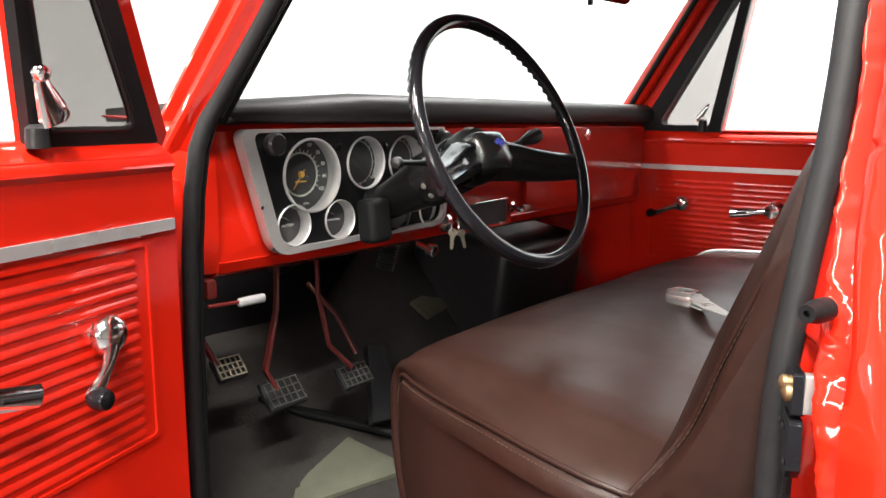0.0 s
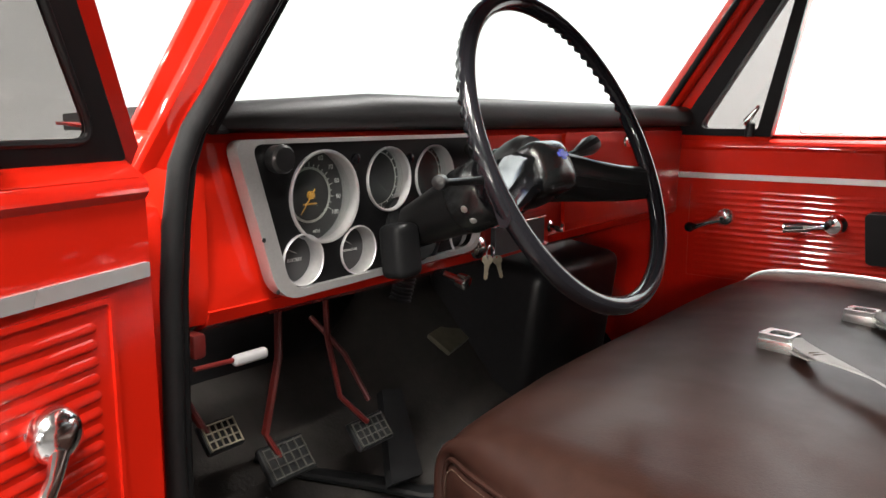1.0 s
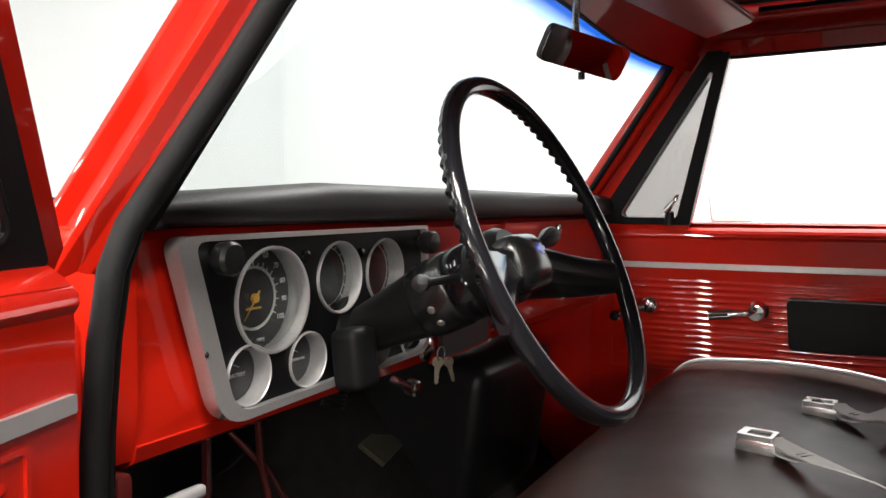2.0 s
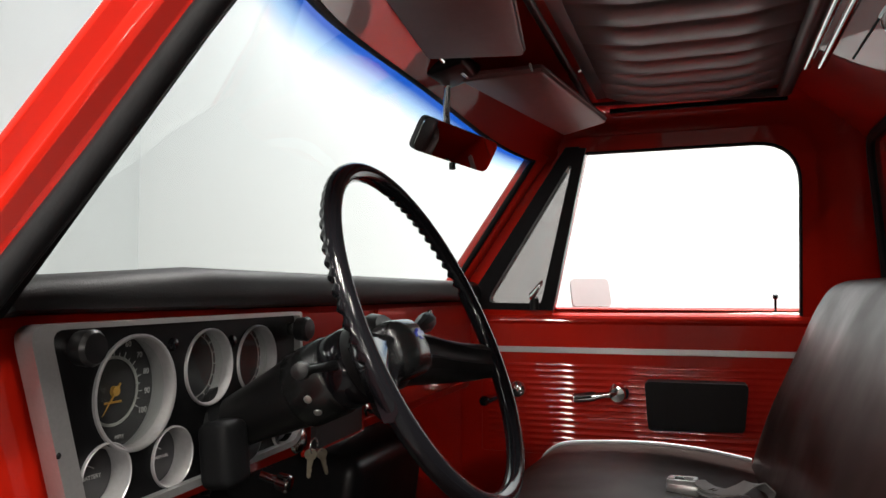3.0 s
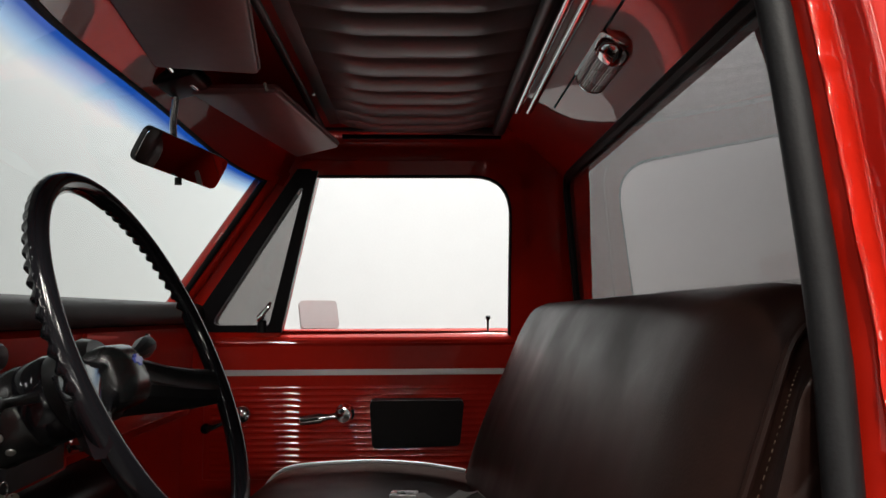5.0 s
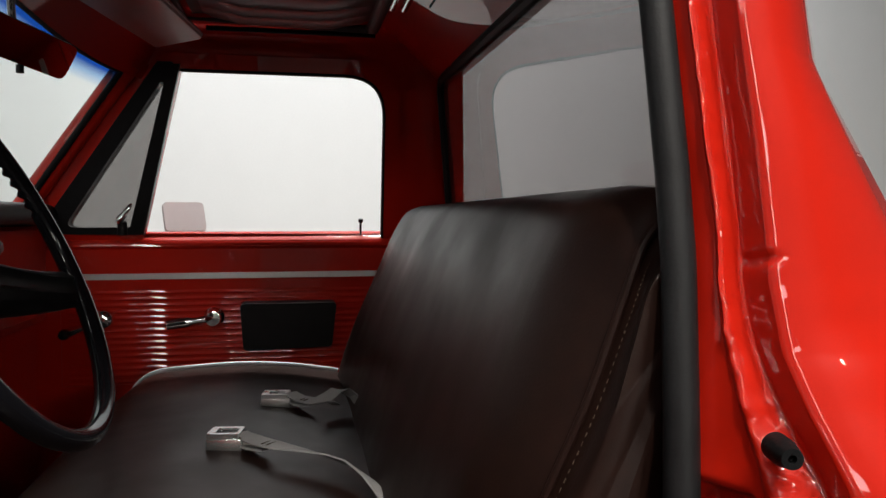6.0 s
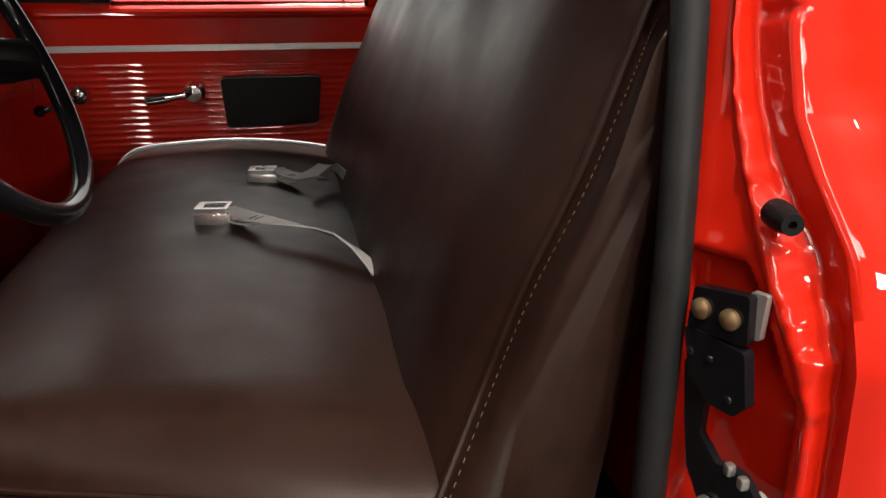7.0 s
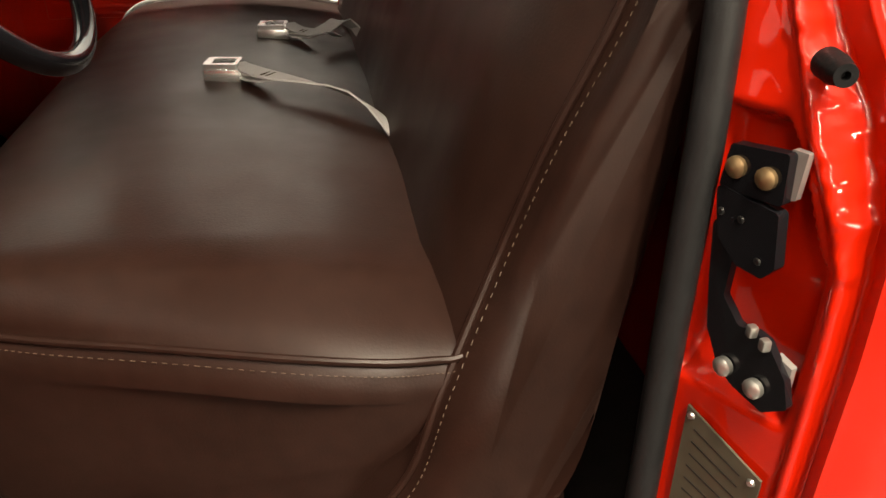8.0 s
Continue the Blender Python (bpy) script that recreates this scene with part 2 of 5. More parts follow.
# ---- the studio ----
def room():
    x0, x1, y0, y1, h = -6.0, 7.0, -6.5, 6.5, 5.6
    def slab(name, sx, sy, sz, c, m):
        ob = part(name, rbox(sx, sy, sz, Matrix.Translation(c), 0), m)
        return tagged(ob, kind="structure")
    slab("floor", x1 - x0 + 0.4, y1 - y0 + 0.4, 0.2, (0.5, 0, -0.1), FLOOR)
    slab("ceiling", x1 - x0 + 0.4, y1 - y0 + 0.4, 0.2, (0.5, 0, h + 0.1), DARK_WALL)
    slab("wall_west", 0.2, y1 - y0, h, (x0 - 0.1, 0, h / 2), DARK_WALL)
    slab("wall_east", 0.2, y1 - y0, h, (x1 + 0.1, 0, h / 2), WALL)
    slab("wall_north", x1 - x0, 0.2, h, (0.5, y1 + 0.1, h / 2), GREY_WALL)
    slab("wall_south", x1 - x0, 0.2, h, (0.5, y0 - 0.1, h / 2), DARK_WALL)


room()

# ---- the cab ----
CX = 1.36            # middle of the cab
LEAN_IN = 0.25       # how far the sides lean inwards for each metre above the belt line
BELT_Z = 1.25
REAR_LEAN = 0.096    # how far the rear wall leans forwards for each metre of height


def side_x(z):
    return 2.075 - max(0.0, z - BELT_Z) * LEAN_IN


def cab():
    # floor and toe board with the hump over the gearbox
    rows = []
    for i in range(27):
        y = 0.11 + i * 0.055
        row = []
        for j in range(41):
            x = 0.5 + j * 0.043
            z = 0.56 + max(0, y - 1.29) * 1.1 + 0.02 * max(0, y - 1.29) ** 2
            hump = math.exp(-((x - CX - 0.02) / 0.2) ** 4) * 0.14 * min(1, max(0, (y - 0.5) / 0.5))
            row.append((x, y, z + hump + 0.004 * noise.noise((x * 9, y * 9, 0))))
        rows.append(row)
    tagged(part("cab_floor", sheet(rows, 0.012), FLOOR_MAT), "worn black rubber floor mat over steel cab floor", "floor", kind="structure")
    tagged(part("firewall", rbox(1.56, 0.03, 0.6, Matrix.Translation((CX, 1.56, 0.95)), 0.005), BLACK_TRIM), "black painted steel firewall", "firewall", kind="structure")
    # unseen panel added at the cowl to keep light out of the footwell
    tagged(part("cowl_light_block", rbox(1.24, 0.2, 0.012, Matrix.Translation((CX, 1.44, 1.262)), 0.003), BLACK_TRIM), "black panel added below the windshield to block light", "panel", kind="structure")
    # mostly hidden strip added to stop light between seal and roof rail
    tagged(part("roof_gap_block", rbox(0.012, 0.75, 0.13, Matrix.Translation((0.622, 0.66, 1.705)), 0.003), RED), "red strip added to block light above the driver's opening", "panel", kind="structure")
    # kick panels in front of the doors
    for x, nm in ((0.535, "kick_panel"), (2.1, "kick_panel")):
        tagged(part(nm, rbox(0.03, 0.42, 0.64, Matrix.Translation((x, 1.39, 0.88)), 0.01), RED), "red painted steel kick panel", "panel", kind="structure")
    # rear wall with its window opening
    def rear(u, v, w):
        return Vector((u, 0.25 - w + (v - 1.61) * REAR_LEAN, v))
    wall = rounded([(0.62, 0.5), (2.16, 0.5), (2.15, 1.25), (2.04, 1.66), (0.73, 1.66), (0.66, 1.25)], 0.02)
    hole = rounded([(0.78, 1.24), (1.985, 1.24), (1.95, 1.62), (0.8, 1.62)], 0.05)
    tagged(part("rear_wall", fill([wall, hole], rear, 0.03), RED), "red painted cab rear wall", "wall", kind="structure")
    ob = thing("rear_window", "grey tinted rear window in a black rubber gasket", "window")
    part("pane", fill([rounded([(0.775, 1.235), (1.99, 1.235), (1.955, 1.625), (0.795, 1.625)], 0.05)], lambda u, v, w: Vector((u, 0.258 - w + (v - 1.61) * REAR_LEAN, v)), 0.005), REAR_TINT, ob)
    rim = [(1.38 + (u - 1.38) * 1.004, 1.43 + (v - 1.43) * 1.008) for u, v in hole]
    part("gasket", tube([(u, 0.253 + (v - 1.61) * REAR_LEAN, v) for u, v in rim], 0.0135, closed=True), RUBBER, ob)
    # passenger side above the belt: pillar, rail and the opening of the door frame
    def side(u, v, w):
        return Vector((side_x(v) + w, u, v))
    outer = [(0.17, 1.25), (0.2, 1.72), (0.92, 1.72), (0.98, 1.66), (1.26, 1.25)]
    opening = rounded([(0.373, 1.25), (0.373, 1.645), (0.885, 1.65), (1.185, 1.255)], [0, 0.095, 0.02, 0], 8)
    tagged(part("side_panel", fill([outer, opening], side, 0.03), RED), "red painted door pillar and roof rail", "panel", kind="structure")
    for x in (2.12, 0.625):
        tagged(part("rear_quarter", rbox(0.03, 0.24, 0.8, Matrix.Translation((x, 0.215, 0.87)), 0.008), RED), "red painted inner rear corner of the cab", "panel", kind="structure")
    # windshield pillars: passenger side
    tagged(part("windshield_pillar", tube([(2.06, 1.25, 1.28), (1.955, 0.965, 1.64)], 0.026, flat=1.0, seg=12), RED), "red painted windshield pillar", "pillar", kind="structure")


cab()


def glass_top(a):
    """Depth and height of the windshield's top edge; a runs from -1 to 1 across the cab."""
    return 1.045 - 0.085 * a ** 4 + 0.02 * a ** 3, 1.645 - 0.03 * a * a


def roof():
    # headliner board with soft pleats that run from front to back
    rows = []
    x0, x1, y0, y1 = 0.84, 1.885, 0.44, 0.795
    seams = [x0, 0.93, 1.02, 1.1, 1.18, 1.27, 1.37, 1.47, 1.56, 1.65, 1.74, 1.815, x1]
    for i in range(12 * 12 + 1):
        k, q = min(i // 12, 11), i / 12 - min(i // 12, 11)
        x = seams[k] + (seams[k + 1] - seams[k]) * q
        puff = abs(math.sin(math.pi * q)) ** 0.55 * 0.010
        row = []
        for j in range(15):
            y = y0 + (y1 - y0) * j / 14
            e = min(j, 14 - j) / 3.0
            row.append((x, y, 1.727 - puff * min(1, e) + 0.012 * (1 - min(1, e * 0.8))))
        rows.append(row)
    h = thing("headliner", "black pleated vinyl headliner with a padded border", "headliner")
    part("pleated_board", sheet(rows, 0.006), HEADLINER, h, smooth=1.2)
    part("border", tube([(x0, y0 - 0.012, 1.722), (x1, y0 - 0.012, 1.722), (x1, y1 + 0.045, 1.728), (x0, y1 + 0.045, 1.728)], [0.017, 0.017, 0.008, 0.008], closed=True, flat=0.7, seg=12), HEAD_TRIM, h)
    part("front_panel", rbox(x1 - x0, 0.065, 0.006, pose((x0 + x1) / 2, y1 + 0.02, 1.735, -4, 0, 0), 0.002), HEAD_TRIM, h)
    part("retainer_strip", tube([(x1 + 0.018, y0 - 0.02, 1.712), (x1 + 0.018, y1, 1.712)], 0.006), GLOSS_BLACK, h)
    # painted roof skin: front header, side rails, rear slope
    def header(q, x):
        a = (x - 1.3225) / 0.6075
        yg, zg = glass_top(a)
        yg, zg = yg - 0.006, zg - 0.003
        return (x, yg + (0.82 - yg) * q, zg + (1.735 - zg) * math.sin(q * math.pi / 2) ** 0.8)
    rows = [[header(q / 8, 0.7 + i * 0.044) for i in range(31)] for q in range(9)]
    tagged(part("front_header", sheet(rows, 0.004), RED), "red painted steel header above the windshield", "panel", kind="structure")
    rows = []
    for q in range(9):
        t = q / 8
        rows.append([(0.72 + i * 0.1275, 0.25 + t * 0.2, 1.625 + 0.115 * math.sin(t * math.pi / 2)) for i in range(11)])
    tagged(part("rear_header", sheet(rows, 0.004), RED), "red painted steel panel above the rear window", "panel", kind="structure")
    for s in (1, -1):
        rows = []
        for q in range(7):
            t = q / 6 * math.pi / 2
            x = 1.975 - 0.11 * (1 - math.cos(t))
            z = 1.64 + 0.095 * math.sin(t)
            rows.append([(x if s > 0 else 2 * CX - x, 0.24 + 0.1 * i, z) for i in range(9)])
        tagged(part("roof_rail", sheet(rows, 0.004), RED), "red painted roof side rail", "panel", kind="structure")
    tagged(part("roof_skin", rbox(1.5, 1.0, 0.03, Matrix.Translation((CX, 0.62, 1.775)), 0.01), RED), "red painted steel cab roof", "roof", kind="structure")


roof()


def windshield():
    ob = thing("windshield", "curved windshield with a blue shade band along its top", "windshield")
    def at(a, q):
        # a: -1 to 1 across, q: 0 bottom to 1 top
        xb, xt = 1.3235 + a * 0.706, 1.315 + a * 0.615
        yb, yt = 1.42 - 0.23 * a * a + 0.035 * a, glass_top(a)[0]
        zb, zt = 1.29 + 0.012 * a, glass_top(a)[1]
        return (xb + (xt - xb) * q, yb + (yt - yb) * q, zb + (zt - zb) * q)
    bm = bmesh.new()
    uv = bm.loops.layers.uv.new("UVMap")
    vs = [[bm.verts.new(at(i / 16 - 1, j / 10)) for i in range(33)] for j in range(11)]
    for j in range(10):
        for i in range(32):
            f = bm.faces.new((vs[j][i], vs[j][i + 1], vs[j + 1][i + 1], vs[j + 1][i]))
            for lp, (ii, jj) in zip(f.loops, ((i, j), (i + 1, j), (i + 1, j + 1), (i, j + 1))):
                lp[uv].uv = (ii / 32, jj / 10)
    pane = part("pane", bm, SHIELD, ob)
    pane.visible_shadow = False
    edge = [at(i / 16 - 1, 0) for i in range(33)] + [at(1, j / 10) for j in range(1, 11)] + [at(1 - i / 16, 1) for i in range(1, 33)] + [at(-1, 1 - j / 10) for j in range(1, 10)]
    part("gasket", tube(edge, 0.0075, closed=True), RUBBER, ob)


windshield()


# ---- the doors: one builder in the door's own measures: s from the hinge, z up, w into the cab ----
def crank(f, s, z, ds, dz, parent):
    o = Vector(f(s, z, 0))
    n = (Vector(f(s, z, 1)) - o).normalized()
    c = part("window_crank", lathe([(0.001, 0), (0.015, 0.0), (0.013, 0.006), (0.016, 0.009), (0.0225, 0.011), (0.0235, 0.016), (0.022, 0.022), (0.0175, 0.0275), (0.01, 0.031), (0.001, 0.032)], axis(o, n), 24), CHROME, parent, "chrome window crank")
    pts = [Vector(f(s + ds * q, z + dz * q, 0.022 + 0.007 * math.sin(q * 3.1))) for q in (0, 0.25, 0.5, 0.75, 1.0)]
    part("arm", tube(pts, [0.012, 0.0095, 0.0075, 0.0085, 0.011], flat=0.6, up=n), CHROME, c)
    e = Vector(f(s + ds * 1.04, z + dz * 1.04, 0.02))
    part("knob", lathe([(0.001, 0), (0.009, 0.0), (0.0125, 0.008), (0.013, 0.016), (0.0105, 0.023), (0.001, 0.025)], axis(e, n), 20), GLOSS_BLACK, c, "black plastic knob")


def lever(f, s, z, ds, dz, parent):
    o = Vector(f(s, z, 0))
    n = (Vector(f(s, z, 1)) - o).normalized()
    c = part("door_handle", lathe([(0.001, 0), (0.024, 0.0), (0.024, 0.01), (0.015, 0.02), (0.015, 0.036), (0.02, 0.042), (0.018, 0.05), (0.001, 0.053)], axis(o, n), 24), CHROME, parent, "chrome inside door handle")
    pts = [Vector(f(s + ds * q, z + dz * q, 0.042 + 0.008 * q)) for q in (0, 0.3, 0.45, 0.55, 1.0)]
    part("lever", tube(pts, [0.01, 0.007, 0.008, 0.012, 0.012], flat=0.6, up=n), CHROME, c)
    a, b = Vector(f(s + ds * 0.58, z + dz * 0.58, 0.0525)), Vector(f(s + ds * 0.97, z + dz * 0.97, 0.0555))
    part("groove", tube([a, b], 0.0035, seg=8), BLACK_TRIM, c)


def door(name, label, f, driver):
    d = thing(name, label, "door")
    L = 0.93
    # lower shell, inner panel, sill
    part("shell", fill([rounded([(0.0, 0.58), (L, 0.58), (L, 1.236), (0.0, 1.236)], 0.012)], lambda u, v, w: f(u, v, w - 0.13), 0.13), RED, d)
    prof = [(0.0, 1.215), (0.005, 1.222), (0.004, 1.23), (-0.002, 1.237), (-0.027, 1.255), (-0.034, 1.257), (-0.13, 1.256), (-0.13, 1.22), (-0.02, 1.215)]
    part("window_sill", skin([[f(s, z, w) for w, z in prof] for s in (0.0, 0.3, 0.6, L)]), RED, d)
    panel = rounded([(0.052, 0.885), (0.84, 0.885), (0.84, 1.134), (0.052, 1.134)], 0.006)
    inner = rounded([(0.057, 0.89), (0.835, 0.89), (0.835, 1.129), (0.057, 1.129)], 0.006)
    part("panel_bead", fill([panel, inner], f, 0.003), RED, d)
    prof = [(0.0, -0.0056), (0.0016, -0.0052), (0.0026, -0.0042), (0.0029, -0.003), (0.0027, -0.0012), (0.0022, 0.001), (0.0014, 0.0034), (0.0005, 0.0055), (0.0, 0.0066)]
    mesh = None
    for i in range(15):
        z = 1.112 - i * 0.0152
        if mesh is None:
            base = part("rib", skin([[f(s, z + dz, h * k - 0.001) for h, dz in prof] for s, k in ((0.07, 0.2), (0.078, 1), (0.3, 1), (0.6, 1), (0.814, 1), (0.822, 0.2))]), RED, d)
            mesh, z0 = base.data, z
        else:
            r = new("rib", mesh)
            r.parent, r.location = d, (0, 0, z - z0)
    part("trim_strip", fill([rounded([(0.006, 1.143), (0.9, 1.143), (0.9, 1.157), (0.006, 1.157)], 0.002)], f, 0.005), TRIM_SILVER, d, "brushed aluminium trim strip")
    # upper frame, leaning in
    su, sw = (-0.0235, -0.026) if driver else (0.0, 0.0)
    g = lambda u, v, w: f(u + su, v, w + sw + (v - BELT_Z) * LEAN_IN)
    front_top = 0.252 if driver else 0.305
    frame_out = rounded([(-su, 1.2), (0.002, 1.262) if driver else (0.012, 1.275), (front_top, 1.665), (0.846, 1.665), (0.868, 1.2)], [0, 0, 0.03, 0.09, 0], 8)
    if driver:
        hole_vent = rounded([(0.062, 1.268), (0.19, 1.268), (0.296, 1.6), (0.276, 1.6)], [0.014, 0.006, 0.004, 0.004])
        hole_win = rounded([(0.195, 1.204), (0.822, 1.204), (0.82, 1.632), (0.309, 1.632)], [0.0, 0.0, 0.1, 0.006], 8)
        bar, deep, back, thick = [(0.204, 1.25), (0.215, 1.25), (0.316, 1.64), (0.305, 1.64)], 0.02, 0.004, 0.01
    else:
        hole_vent = rounded([(0.07, 1.268), (0.216, 1.268), (0.31, 1.6), (0.302, 1.6)], [0.014, 0.006, 0.004, 0.004])
        hole_win = rounded([(0.232, 1.204), (0.822, 1.204), (0.82, 1.632), (0.346, 1.632)], [0.0, 0.0, 0.1, 0.006], 8)
        bar, deep, back, thick = [(0.222, 1.25), (0.246, 1.25), (0.347, 1.64), (0.325, 1.64)], 0.035, 0.038, 0.044
    wide_vent = rounded([(0.034, 1.256), (0.2, 1.256), (0.301, 1.625), (0.262, 1.625)], 0.004) if driver else [(0.232 + (u - 0.232) * 1.1, 1.42 + (v - 1.42) * 1.05) for u, v in hole_vent]
    part("window_frame", fill([frame_out, wide_vent, hole_win], lambda u, v, w: g(u, v, w - deep), deep), RED, d)
    big = rounded([(0.022, 1.25), (0.203, 1.25), (0.303, 1.637), (0.262, 1.637)], 0.004) if driver else rounded([(0.006, 1.252), (0.228, 1.25), (0.333, 1.645), (0.298, 1.645)], 0.004)
    part("vent_seal", fill([big, hole_vent], lambda u, v, w: g(u, v, w - back), thick), BLACK_TRIM, d)
    part("division_bar", fill([bar], lambda u, v, w: g(u, v, w - (0.004 if driver else 0.01)), 0.014 if driver else 0.02), BLACK_TRIM, d)
    part("window_channel", tube([g(u, v, -0.008) for u, v in hole_win[1:]], 0.007, seg=8), BLACK_TRIM, d)
    pane = part("vent_glass", fill([hole_vent], lambda u, v, w: g(u, v, w - (0.003 if driver else 0.014)), 0.004), TINT, d, "grey tinted vent pane")
    # vent latch: a tapered chrome paddle on a black post
    bm = bmesh.new()
    if driver:
        p = [g(0.225, 1.325, 0.022), g(0.224, 1.321, 0.022), g(0.221, 1.313, 0.022), g(0.205, 1.289, 0.021), g(0.199, 1.280, 0.02), g(0.198, 1.277, 0.02)]
        tube(p, [0.005, 0.0085, 0.01, 0.0185, 0.0195, 0.016], 14, flat=0.55, up=Vector(g(0, 1.3, 1)) - Vector(g(0, 1.3, 0)), bm=bm)
    else:
        p = [g(0.226, 1.323, 0.03), g(0.224, 1.318, 0.034), g(0.217, 1.307, 0.037), g(0.206, 1.293, 0.037), g(0.199, 1.286, 0.036), g(0.196, 1.283, 0.034)]
        tube(p, [0.004, 0.0065, 0.0075, 0.0105, 0.0115, 0.008], 14, flat=0.65, bm=bm)
    latch = part("vent_latch", bm, CHROME, d, "chrome vent window latch")
    at = (0.214, 0.018, 0.024) if driver else (0.199, 0.012, 0.034)
    part("latch_post", lathe([(0.001, 0), (0.012, 0.0), (0.011, at[2] - 0.004), (0.007, at[2]), (0.001, at[2])], axis(g(at[0], 1.25, at[1]), (0, 0, 1)), 16), BLACK_TRIM, d)
    if driver:
        part("knob", lathe([(0.0005, -0.009), (0.005, -0.0075), (0.0085, -0.003), (0.009, 0.001), (0.007, 0.006), (0.003, 0.0085), (0.0005, 0.009)], axis(g(0.2255, 1.324, 0.024), (0, 0, 1)), 20), CHROME, latch)
        part("sash", tube([g(u, v, 0.004) for u, v in hole_vent] + [g(*hole_vent[0], 0.004)], 0.0035, seg=8), BLACK_TRIM, d)
    if driver:
        crank(f, 0.139, 1.042, 0.034, -0.059, d)
        lever(f, 0.366, 1.04, -0.1, -0.02, d)
    else:
        crank(f, 0.155, 1.05, -0.08, -0.03, d)
        lever(f, 0.406, 1.05, -0.105, -0.012, d)
        arm = rounded([(0.475, 0.965), (0.69, 0.97), (0.7, 1.085), (0.47, 1.085)], 0.012)
        bm = fill([arm], lambda u, v, w: f(u, v, w * (0.4 + 5.5 * (v - 0.965))), 0.055)
        bmesh.ops.bevel(bm, geom=[e for e in bm.edges if len(e.link_faces) == 2 and e.calc_face_angle(0) > 1.2], offset=0.016, segments=5, affect="EDGES")
        part("armrest", bm, PAD, d, "black padded vinyl armrest")
        part("lock_button", tube([g(0.765, 1.25, -0.015), g(0.765, 1.278, -0.015), g(0.765, 1.281, -0.015), g(0.765, 1.288, -0.015)], [0.003, 0.003, 0.0065, 0.006]), GLOSS_BLACK, d, "black lock button")
    return d


def passenger_map(s, z, w):
    return Vector((2.06 - w, 1.206 - s, z))


HINGE, ALONG, INTO = Vector((0.5, 1.095, 0)), Vector((-0.944, -0.33, 0)), Vector((0.33, -0.944, 0))


def driver_map(s, z, w):
    p = HINGE + ALONG * s + INTO * w
    return Vector((p.x, p.y, z))


door("passenger_door", "closed red door with ribbed panel and chrome handles", passenger_map, False)
door("driver_door", "open red door with ribbed panel and chrome window crank", driver_map, True)


# ---- driver's door opening: pillars, seal, rear corner of the cab ----
def rear_seal(z):
    """Plan of the rear run of the door seal at height z: upright below, leaning in above."""
    up = max(0, z - 1.08)
    return 0.56 + 0.22 * up * up / (up + 0.035), 0.376 - 0.016 * min(1, up / 0.2) + 0.5 * max(0, z - 1.44) ** 2


def outer_edge(z):
    """Plan of the outer edge of the rear jamb at height z: broad beside the latch, narrow beside the window."""
    widths = [(0.5, 0.112), (1.0, 0.118), (1.08, 0.116), (1.14, 0.103), (1.18, 0.082), (1.21, 0.069), (1.25, 0.063), (1.8, 0.057)]
    for (a, wa), (b, wb) in zip(widths, widths[1:]):
        if z <= b:
            wide = wa + (wb - wa) * max(0, (z - a) / (b - a))
            break
    x, y = rear_seal(z)
    return x + 0.008 - 0.857 * wide, y - 0.003 - 0.514 * wide


